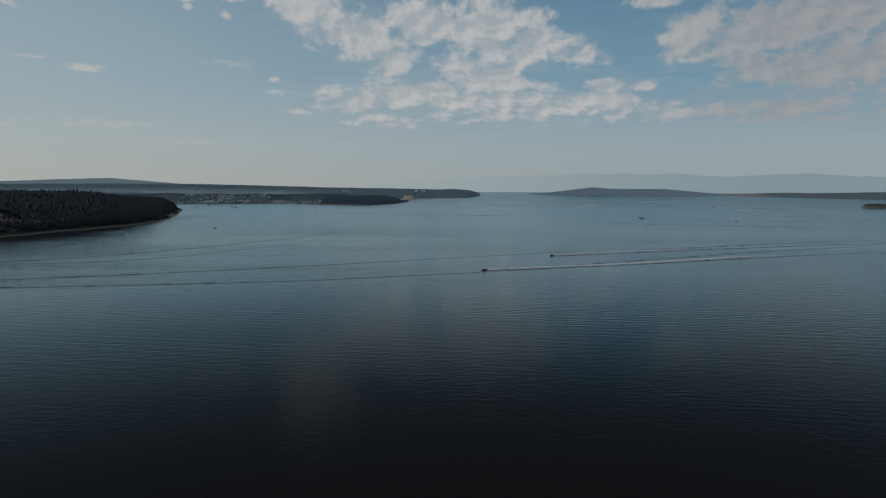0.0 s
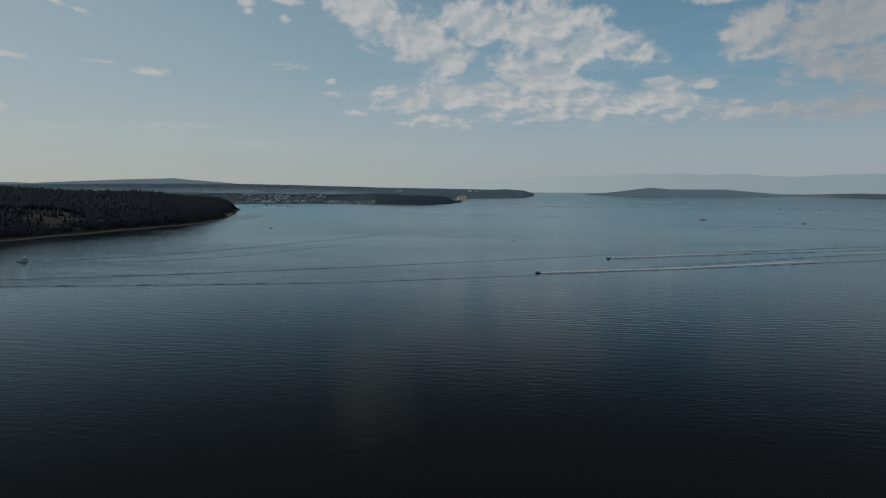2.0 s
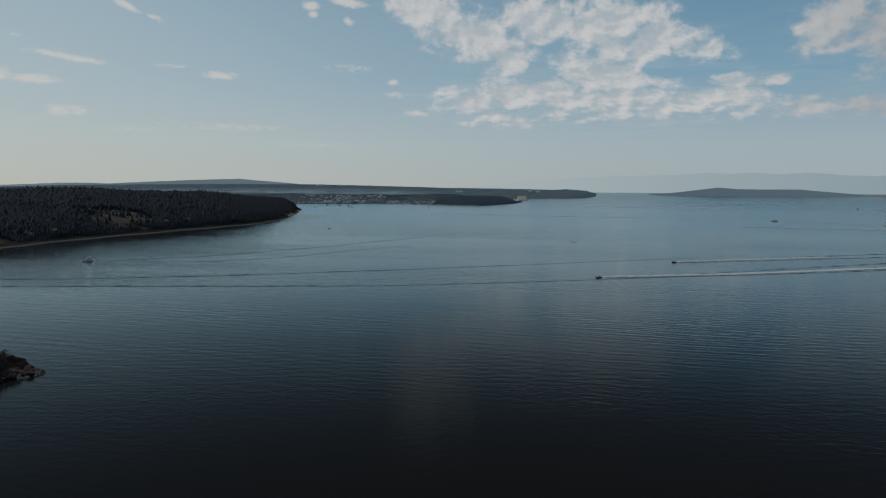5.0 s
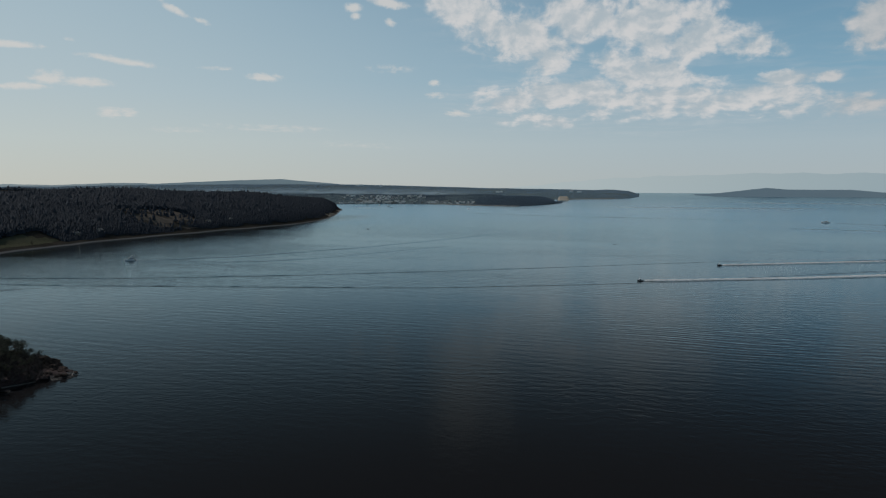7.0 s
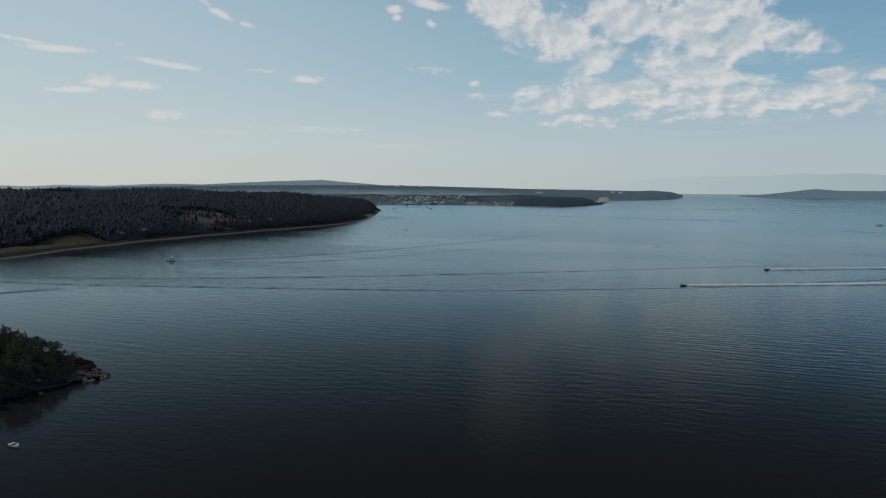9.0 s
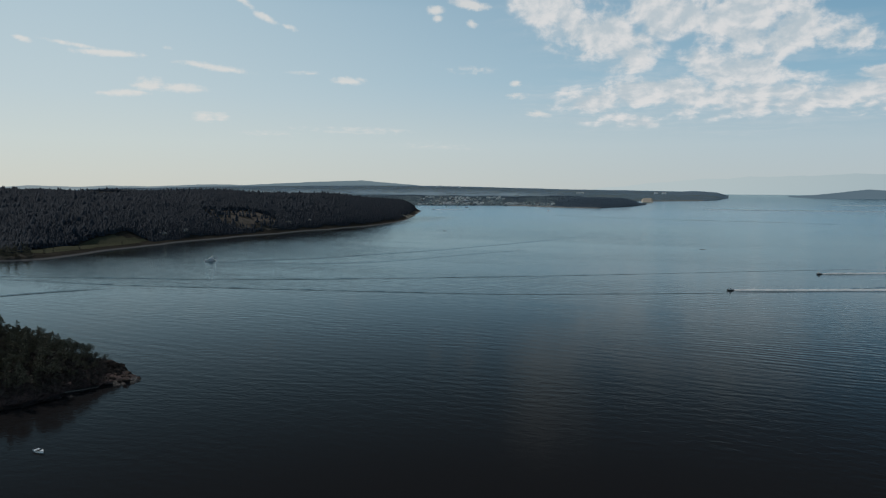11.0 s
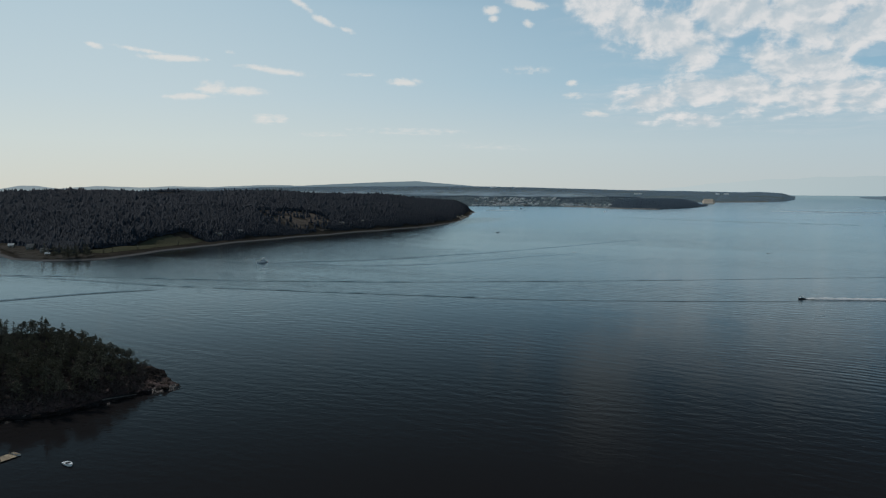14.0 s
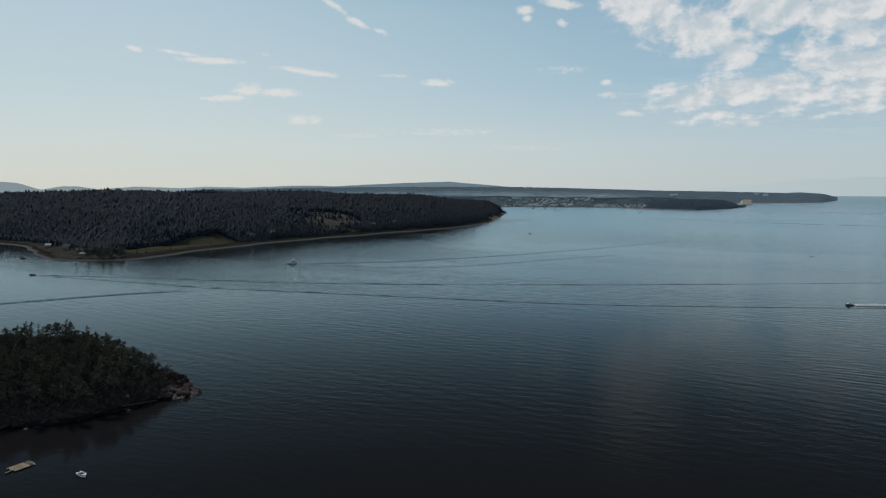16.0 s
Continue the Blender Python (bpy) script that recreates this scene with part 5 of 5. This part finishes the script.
# ---- boats ----
def hull(bm, length, beam, depth, n=12, fine=2.2):
    """A planing hull from stern to bow along +x, waterline at z = 0."""
    rows = []
    for i in range(n + 1):
        s = i / n
        x = (s - 0.5) * length
        b = beam / 2 * (1 - max(0.0, (s - 0.4) / 0.6) ** fine) * (0.92 + 0.08 * min(1, s * 4))
        sheer = depth * (0.85 + 0.3 * s * s)
        keel = -0.3 * depth + 0.5 * depth * max(0.0, (s - 0.75) / 0.25) ** 2
        b = max(b, 0.03)
        rows.append([bm.verts.new(p) for p in ((x, -b, sheer), (x, -b * 0.86, 0.05 * depth), (x, 0, keel), (x, b * 0.86, 0.05 * depth), (x, b, sheer))])
    for r0, r1 in zip(rows, rows[1:]):
        for j in range(4):
            bm.faces.new((r0[j], r1[j], r1[j + 1], r0[j + 1]))
    bm.faces.new(rows[0])
    bm.faces.new(rows[-1][::-1])
    return bm


def deck(bm, length, beam, depth, well=None, n=12, fine=2.2, lift=0.0):
    """The deck inside the hull's edge, with a well sunk between two stations."""
    rows = []
    for i in range(n + 1):
        s = i / n
        x = (s - 0.5) * length
        b = max(0.02, beam / 2 * (1 - max(0.0, (s - 0.4) / 0.6) ** fine) * (0.92 + 0.08 * min(1, s * 4)) - 0.02)
        z = depth * (0.85 + 0.3 * s * s) - 0.02 + lift
        sunk = well and well[0] <= s <= well[1]
        zi = z - depth * 0.55 if sunk else z + 0.04
        rows.append([bm.verts.new(p) for p in ((x, -b, z), (x, -b * 0.75, z), (x, -b * 0.72, zi), (x, b * 0.72, zi), (x, b * 0.75, z), (x, b, z))])
    for r0, r1 in zip(rows, rows[1:]):
        for j in range(5):
            bm.faces.new((r0[j], r1[j], r1[j + 1], r0[j + 1]))
    return bm


def house_block(bm, x0, x1, w0, w1, z0, z1, rake_f, rake_a):
    """A cabin block with raked front and back and narrower roof."""
    v = [bm.verts.new(p) for p in ((x0, -w0 / 2, z0), (x1, -w0 / 2 * 0.9, z0), (x1, w0 / 2 * 0.9, z0), (x0, w0 / 2, z0), (x0 + rake_a, -w1 / 2, z1), (x1 - rake_f, -w1 / 2 * 0.9, z1), (x1 - rake_f, w1 / 2 * 0.9, z1), (x0 + rake_a, w1 / 2, z1))]
    for f in ((3, 2, 1, 0), (4, 5, 6, 7), (0, 1, 5, 4), (1, 2, 6, 5), (2, 3, 7, 6), (3, 0, 4, 7)):
        bm.faces.new([v[i] for i in f])
    bmesh.ops.bevel(bm, geom=list(bm.edges), offset=0.06, segments=2, affect="EDGES")
    return bm


def outboard(parent, x, z, size=1.0):
    leg = part("outboard_motor", box(bmesh.new(), (0.22 * size, 0.2 * size, 1.0 * size), (x, 0, z), 0, 0.03), RUBBER, parent, "black outboard motor")
    part("cowling", box(bmesh.new(), (0.5 * size, 0.36 * size, 0.45 * size), (x - 0.05, 0, z + 0.6 * size), 0, 0.08), RUBBER, leg)


def motor_boat(name, m, length, beam, hull_mat, top_mat, label, cabin=True, group=""):
    """A small open motor boat with a console or a wheelhouse."""
    b = thing(name, m, label, "boat", group)
    depth = length * 0.15
    part("hull", hull(bmesh.new(), length, beam, depth), hull_mat, b)
    part("deck", deck(bmesh.new(), length, beam, depth, (0.06, 0.62)), top_mat, b)
    tube_bm = tube(bmesh.new(), [((i / 10 - 0.5) * length, -(beam / 2 * (1 - max(0.0, (i / 10 - 0.4) / 0.6) ** 2.2) * (0.92 + 0.08 * min(1, i / 10 * 4))) - 0.01, depth * (0.85 + 0.3 * (i / 10) ** 2)) for i in range(11)], [0.05] * 11, 5)
    part("rub_rail", tube_bm, RUBBER, b)
    if cabin:
        c = part("wheelhouse", house_block(bmesh.new(), -0.16 * length, 0.2 * length, beam * 0.78, beam * 0.62, depth * 0.6, depth + 1.25, 0.35, 0.05), top_mat, b)
        part("windscreen", box(bmesh.new(), (0.04, beam * 0.5, 0.5), (0.165 * length, 0, depth + 0.8)), TINTED, c)
        for side in (-1, 1):
            part("side_window", box(bmesh.new(), (0.14 * length, 0.04, 0.45), (0.07 * length, side * beam * 0.335, depth + 0.78)), TINTED, c)
    else:
        c = part("console", house_block(bmesh.new(), -0.05 * length, 0.05 * length, beam * 0.36, beam * 0.3, depth * 0.35, depth + 0.35, 0.1, 0.02), top_mat, b)
        part("windscreen", box(bmesh.new(), (0.04, beam * 0.34, 0.3), (0.04 * length, 0, depth + 0.45)), TINTED, c)
    for x in (-0.22, -0.36):
        part("seat", box(bmesh.new(), (0.4, beam * 0.55, 0.4), (x * length, 0, depth * 0.6), 0, 0.05), BEAM if cabin else top_mat, b)
    outboard(b, -length / 2 - 0.2, depth * 0.6, 0.9)
    return b


def cruiser(m, length, label, group=""):
    """A white cabin cruiser with a flybridge and a mast."""
    b = thing("cabin_cruiser", m, label, "boat", group)
    beam, depth = length * 0.31, length * 0.13
    part("hull", hull(bmesh.new(), length, beam, depth, 14, 2.6), BOAT_PAINT, b)
    part("deck", deck(bmesh.new(), length, beam, depth, (0.04, 0.22), 14, 2.6), BOAT_PAINT, b)
    c = part("cabin", house_block(bmesh.new(), -0.28 * length, 0.22 * length, beam * 0.78, beam * 0.7, depth * 0.9, depth + 1.9, 0.9, 0.1), BOAT_PAINT, b)
    for side in (-1, 1):
        for i in range(3):
            part("side_window", box(bmesh.new(), (0.11 * length, 0.05, 0.6), ((-0.19 + 0.135 * i) * length, side * beam * 0.368, depth + 1.2)), TINTED, c)
    part("windscreen", box(bmesh.new(), (0.06, beam * 0.6, 0.6), (0.185 * length, 0, depth + 1.25)), TINTED, c)
    f = part("flybridge", house_block(bmesh.new(), -0.26 * length, 0.04 * length, beam * 0.66, beam * 0.6, depth + 1.88, depth + 2.6, 0.3, 0.0), BOAT_PAINT, b)
    part("bimini_top", house_block(bmesh.new(), -0.24 * length, -0.02 * length, beam * 0.6, beam * 0.58, depth + 3.7, depth + 3.85, 0.05, 0.05), BOAT_PAINT, f)
    for sx in (-0.23, -0.03):
        for sy in (-1, 1):
            part("bimini_pole", tube(bmesh.new(), [(sx * length, sy * beam * 0.28, depth + 2.5), (sx * length, sy * beam * 0.28, depth + 3.75)], [0.04, 0.04], 5), ALLOY, f)
    part("mast", tube(bmesh.new(), [(-0.2 * length, 0, depth + 3.8), (-0.22 * length, 0, depth + 4.9)], [0.06, 0.03], 6), BOAT_PAINT, b)
    rail = bmesh.new()
    pts = [((0.1 + 0.4 * i / 6) * length, -beam / 2 * (1 - max(0.0, (0.6 + 0.4 * i / 6 - 0.4) / 0.6) ** 2.6) + 0.1, depth * 1.1 + 0.75) for i in range(7)]
    tube(rail, pts, [0.025] * 7, 4)
    tube(rail, [(x, -y, z) for x, y, z in pts], [0.025] * 7, 4)
    for x, y, z in pts[::2]:
        for side in (1, -1):
            tube(rail, [(x, y * side, depth), (x, y * side, z)], [0.02, 0.02], 4)
    part("bow_rail", rail, ALLOY, b, "thin steel bow rail")
    part("waterline_stripe", box(bmesh.new(), (length * 0.8, beam * 0.9, 0.12), (-0.09 * length, 0, 0.1), 0, 0.02), DARK_HULL, b)
    return b


def heading(dx, dy):
    return math.degrees(math.atan2(dy, dx))


motor_boat("speedboat", pose(41, 688.5, 0.15, 0, -3, heading(-0.9, -0.42)), 5.8, 2.2, DARK_HULL, GEL, "small dark-hulled speedboat with a white wheelhouse, under way")
motor_boat("speedboat", pose(132, 845, 0.15, 0, -3, heading(-0.88, -0.45)), 5.6, 2.1, DARK_HULL, GEL, "small dark speedboat under way with a foaming wake")
motor_boat("skiff", pose(-652, 518, 0.1, 0, -2, heading(-0.9, -0.3)), 6.0, 2.2, DARK_HULL, DARK_HULL, "dark open skiff under way near the gravel spit", False)
motor_boat("skiff", pose(-812, 613, 0.05, 0, 0, 12), 7.0, 2.4, DARK_HULL, DARK_HULL, "dark open boat moored off the gravel spit", False)
motor_boat("skiff", pose(-447, 1376, 0.05, 0, 0, 170), 6.0, 2.2, DARK_HULL, ALLOY, "small dark fishing skiff lying still on open water", False)
motor_boat("skiff", pose(-838, 2839, 0.05, 0, 0, 10), 10.0, 3.0, DARK_HULL, DARK_HULL, "dark fishing boat far out in the bay", True)
cruiser(pose(-502, 722, 0, 0, 0, heading(-0.6, -0.75)), 11.5, "white cabin cruiser with a flybridge, under way")
cruiser(pose(556, 1962, 0, 0, 0, heading(-0.85, 0.5)), 19.0, "white motor yacht far out on the water")
cruiser(pose(749, 1788, 0, 0, 0, heading(0.6, -0.8)), 12.0, "small white cruiser far out on the water")
for _p, _l, _h in (((-1010, 3040), 14, 20), ((-968, 3070), 12, 200), ((-905, 3010), 13, 5), ((-511, 2823), 9, 180), ((1205, 3120), 12, 30)):
    cruiser(pose(_p[0], _p[1], float(sea_level(*_p)), 0, 0, _h), _l, "white boat at anchor off the town", "boats off the town")


def dinghy(m):
    """The moored white runabout with its open cockpit."""
    b = thing("moored_runabout", m, "small white runabout with a dark open cockpit, moored by the islet", "boat")
    length, beam, depth = 4.3, 2.05, 0.62
    part("hull", hull(bmesh.new(), length, beam, depth, 16, 2.9), GEL, b)
    part("deck", deck(bmesh.new(), length, beam, depth, (0.24, 0.6), 16, 2.9), GEL, b)
    part("cockpit_sole", box(bmesh.new(), (1.75, 1.22, 0.05), (-0.38, 0, 0.42), 0, 0.01), RUBBER, b, "dark cockpit floor")
    w = part("windscreen", box(bmesh.new(), (0.05, 1.15, 0.32), (0.3, 0, 0.8)), TINTED, b)
    part("frame", tube(bmesh.new(), [(0.3, -0.6, 0.65), (0.3, -0.58, 0.98), (0.3, 0.58, 0.98), (0.3, 0.6, 0.65)], [0.025] * 4, 5), ALLOY, w)
    for y in (-0.3, 0.3):
        part("seat", box(bmesh.new(), (0.42, 0.4, 0.3), (-0.35, y, 0.52), 0, 0.06), BEAM, b)
    part("rub_rail", tube(bmesh.new(), [((i / 10 - 0.5) * length, -(beam / 2 * (1 - max(0.0, (i / 10 - 0.4) / 0.6) ** 2.2)), depth * (0.85 + 0.3 * (i / 10) ** 2)) for i in range(11)], [0.035] * 11, 5), RUBBER, b)
    outboard(b, -length / 2 - 0.18, 0.35, 0.8)
    return b


dinghy(pose(-185.3, 223.8, 0.02, 0, 0, -12))


def swim_float(m):
    """The moored wooden float with planks, cleats and a ramp."""
    f = thing("wooden_float", m, "weathered tan plank float moored beside the islet", "float")
    for y in (-1.5, 0, 1.5):
        part("beam", box(bmesh.new(), (5.2, 0.25, 0.35), (0, y, 0.12), 0, 0.02), BEAM, f)
    me = None
    for i in range(26):
        if me is None:
            p = part("plank", box(bmesh.new(), (0.185, 4.4, 0.05), (0, 0, 0), 0, 0.008), PLANK, f)
            me = p.data
        else:
            p = new("plank", me)
            p.parent = f
        p.location = (-2.5 + 0.2 * i, 0.03 * math.sin(i * 2.3), 0.33 + 0.006 * math.sin(i * 5.1))
    for x, y in ((-2.4, -1.6), (2.4, -1.6), (-2.4, 1.6), (2.4, 1.6)):
        part("post", tube(bmesh.new(), [(x, y, -0.2), (x, y, 0.95)], [0.1, 0.09], 7), BEAM, f)
    part("ramp", box(bmesh.new(), (2.6, 0.9, 0.08), (-3.6, -0.9, 0.3), 0.25, 0.02), SNAG, f, "grey ramp")
    return f


swim_float(pose(-207.2, 219.2, 0, 0, 0, 88))
_b = thing("rowing_boat", pose(-207.1, 222.8, 0.05, 0, 0, -4), "slim pale rowing boat tied to the wooden float", "boat")
part("hull", hull(bmesh.new(), 4.4, 1.05, 0.42), WALL_WHITE, _b)
part("inner_floor", deck(bmesh.new(), 4.4, 1.05, 0.42, (0.08, 0.8)), PLANK, _b)
for _x in (-0.8, 0.1):
    part("thwart", box(bmesh.new(), (0.25, 0.9, 0.05), (_x, 0, 0.36), 0, 0.01), PLANK, _b)


def channel_marker(m):
    k = thing("channel_marker", m, "tall channel marker post with a square board off the spit", "marker")
    part("pile", tube(bmesh.new(), [(0, 0, -2), (0, 0, 4.6)], [0.28, 0.22], 8), BEAM, k)
    b = part("board", box(bmesh.new(), (1.5, 0.08, 1.5), (0, -0.25, 4.6), 0, 0.02), DARK_HULL, k)
    part("light", tube(bmesh.new(), [(0, 0, 4.6), (0, 0, 5.6)], [0.14, 0.1], 8), GEL, k)


channel_marker(pose(-668, 576, 0, 0, 0, 40))
for _x, _y, _l, _t in ((29, 1115, 9, 10), (564, 893, 7, 5), (-211, 1010, 6, 20)):
    _o = driftwood("floating_log", _x, _y, -0.12, _l, _t, "dark log floating low in the water")
    _o.data.materials[0] = BEAM


def buoy(x, y):
    b = thing("buoy", pose(x, y, 0), "small dark mooring buoy on the open water", "buoy")
    bm = bmesh.new()
    bmesh.ops.create_icosphere(bm, subdivisions=2, radius=0.45)
    part("float", bm, RUBBER, b)
    part("ring", tube(bmesh.new(), [(0, 0, 0.3), (0, 0, 0.75)], [0.08, 0.05], 6), ALLOY, b)


buoy(418, 668)


# ---- wakes ----
def along(points, step):
    out, acc = [], [0.0]
    p = [Vector((*q, 0)) for q in points]
    for a, b in zip(p, p[1:]):
        acc.append(acc[-1] + (b - a).length)
    s = np.arange(0, acc[-1], step)
    return np.interp(s, acc, [q.x for q in p]), np.interp(s, acc, [q.y for q in p]), s / acc[-1]


def smoothed(x, n=9):
    k = np.ones(n) / n
    return np.convolve(np.pad(x, (n // 2, n // 2), mode="edge"), k, mode="valid")


def wake(points, crest, width, label, seed, chop=0.5, fade=(0.04, 0.25)):
    """A long low wave left by a boat: a main crest with lesser ones beside it."""
    x, y, s = along(points, 2.5)
    x, y = smoothed(x, 21), smoothed(y, 21)
    dx, dy = np.gradient(x), np.gradient(y)
    n = np.hypot(dx, dy)
    nx, ny = -dy / n, dx / n
    u = np.linspace(-1, 1, 17)
    amp = crest * np.interp(s, [0, fade[0], 1 - fade[1], 1], [0, 1, 1, 0]) * (1 - chop + chop * fbm(s * 900, s * 0, 40.0, 3, seed))
    shape = np.exp(-(u / 0.2) ** 2) - 0.55 * np.exp(-((u - 0.42) / 0.16) ** 2) - 0.55 * np.exp(-((u + 0.42) / 0.16) ** 2) + 0.4 * np.exp(-((u - 0.72) / 0.12) ** 2) + 0.4 * np.exp(-((u + 0.72) / 0.12) ** 2)
    edge = 1 - np.abs(u) ** 6
    z = 0.12 + amp[:, None] * (shape * edge)[None] * 0.5 + 0.3 * np.maximum(amp, 0)[:, None] * edge[None]
    z[:, 0] = z[:, -1] = -0.02
    z[0] = z[-1] = -0.02
    v = np.stack([x[:, None] + nx[:, None] * u[None] * width / 2, y[:, None] + ny[:, None] * u[None] * width / 2, z], 2).reshape(-1, 3)
    m = len(u)
    i, j = np.meshgrid(np.arange(len(x) - 1), np.arange(m - 1), indexing="ij")
    q = (i * m + j).ravel()
    f = np.stack([q, q + m, q + m + 1, q + 1], 1)
    tagged(new("water_wake", array_mesh("water_wake", v, f, WATER, True)), label, "wake", kind="stuff")


wake([(-654, 519), (-515, 563), (-410, 590), (-297, 637), (-162, 710), (-49, 775), (70, 850), (180, 915)], 0.32, 7, "long dark wake line spreading behind the skiff", 1.0, 0.8, fade=(0.02, 0.75))
wake([(-654, 518), (-557, 527), (-450, 532), (-381, 547), (-265, 571), (-135, 600), (-39, 640), (36, 675), (120, 715)], 0.34, 7, "long dark wake line spreading behind the skiff", 2.0, 0.8, fade=(0.02, 0.6))
wake([(-520, 385), (-500, 425), (-478, 469), (-440, 519)], 0.4, 9, "short dark wake line on calm water", 3.0)
wake([(-498, 726), (-455, 757), (-410, 798), (-322, 948), (-245, 1120), (-165, 1340)], 0.32, 10, "faint wake line trailing the white cruiser", 4.0)
wake([(-500, 722), (-430, 735), (-369, 750), (-314, 810), (-264, 915), (-205, 1020)], 0.25, 16, "broad faint wake of the white cruiser", 5.0)
wake([(-427, 2357), (-134, 2178), (198, 2110), (522, 1985)], 0.7, 20, "far wake line behind the white yacht", 6.0)
wake([(570, 1968), (650, 1890), (740, 1798)], 0.5, 16, "far wake line behind a small cruiser", 7.0)
wake([(46, 690), (106, 722), (189, 772), (261, 818), (420, 915), (640, 1030)], 0.5, 9, "wake crest spreading behind the speedboat", 8.0, fade=(0.45, 0.4))
wake([(46, 688), (110, 712), (181, 738), (250, 770), (400, 842), (600, 930)], 0.5, 9, "wake crest spreading behind the speedboat", 9.0, fade=(0.45, 0.4))
wake([(137, 848), (180, 872), (240, 910), (330, 962), (520, 1060), (700, 1140)], 0.45, 9, "wake crest spreading behind the second speedboat", 10.0, fade=(0.45, 0.4))
wake([(137, 846), (190, 866), (260, 898), (350, 940), (540, 1020), (720, 1090)], 0.45, 9, "wake crest spreading behind the second speedboat", 11.0, fade=(0.45, 0.4))
wake([(1150, 2930), (1330, 2960), (1560, 2900)], 0.9, 40, "dark ripple bands far out on the water", 12.0)


def foam(points, w0, w1, label):
    x, y, s = along(points, 2.0)
    x, y = smoothed(x, 9), smoothed(y, 9)
    dx, dy = np.gradient(x), np.gradient(y)
    n = np.hypot(dx, dy)
    nx, ny = -dy / n, dx / n
    w = w0 + (w1 - w0) * s
    v, uv = [], []
    for i in range(len(x)):
        for u in (-0.5, -0.3, -0.1, 0.1, 0.3, 0.5):
            heap = 0.14 + (0.35 + 0.85 * (1 - s[i]) ** 1.2) * (1 - (2 * u) ** 2) * min(1.0, 0.3 + i / 5)
            v.append((x[i] + nx[i] * u * w[i], y[i] + ny[i] * u * w[i], heap * (1 + 0.12 * math.sin(i * 0.9 + u * 5))))
            uv.append((s[i], u + 0.5))
    f = [(i * 6 + j, i * 6 + 6 + j, i * 6 + 7 + j, i * 6 + 1 + j) for i in range(len(x) - 1) for j in range(5)]
    me = array_mesh("wake_foam", v, f, FOAM, True)
    lay = me.uv_layers.new(name="UVMap")
    for p in me.polygons:
        for li, vi in zip(p.loop_indices, p.vertices):
            lay.data[li].uv = uv[vi]
    tagged(new("wake_foam", me), label, "foam", kind="stuff")


def ruffle(points, width, label):
    """A lens of wind-ruffled water lying on the calmer sea."""
    x, y, s = along(points, 20.0)
    x, y = smoothed(x, 5), smoothed(y, 5)
    dx, dy = np.gradient(x), np.gradient(y)
    n = np.hypot(dx, dy)
    w = width * np.sqrt(np.clip(1 - (2 * s - 1) ** 2, 0, 1)) * (1 + 0.35 * fbm(s * 900, s * 0, 160.0, 3, width))
    u = np.linspace(-0.5, 0.5, 5)
    vx = x[:, None] - (dy / n * w)[:, None] * u[None]
    vy = y[:, None] + (dx / n * w)[:, None] * u[None]
    v = np.stack([vx, vy, sea_level(vx, vy) + 0.35 - 0.3 * np.abs(2 * u)[None]], 2).reshape(-1, 3)
    i, j = np.meshgrid(np.arange(len(x) - 1), np.arange(4), indexing="ij")
    q = (i * 5 + j).ravel()
    tagged(new("water_ruffle", array_mesh("water_ruffle", v, np.stack([q, q + 5, q + 6, q + 1], 1), RUFFLED, True)), label, "ripples", kind="stuff")


RUFFLES = [
    ([(1200, 3110), (1360, 2990), (1500, 2990), (1660, 3020)], 150.0),
    ([(985, 2600), (1080, 2540), (1170, 2490)], 70.0),
    ([(1000, 2150), (1130, 2080), (1290, 1990)], 45.0),
    ([(60, 3240), (500, 3230), (920, 3225)], 110.0),
    ([(640, 3810), (1000, 3750), (1400, 3630)], 90.0),
    ([(390, 1660), (610, 1596), (830, 1515)], 22.0),
]
for _points, _width in RUFFLES:
    ruffle(_points, _width, "dark streak of wind-ruffled water far out on the sea")
foam([(42.5, 689.4), (80, 703), (130, 724), (181, 745), (235, 772), (330, 822), (400, 856)], 6.5, 17.0, "white foam trail churned up behind the speedboat")
foam([(133.5, 846), (172, 864), (219, 890), (290, 925), (350, 955)], 6.0, 15.0, "white foam trail churned up behind the second speedboat")
foam([(-962, 2752), (-925, 2768), (-880, 2780), (-830, 2790)], 9.0, 6.0, "white foam streak behind a boat off the town")
motor_boat("workboat", pose(-966, 2750, 0.1, 0, -2, heading(-0.9, -0.35)), 11.0, 3.4, GEL, GEL, "white workboat under way off the town")
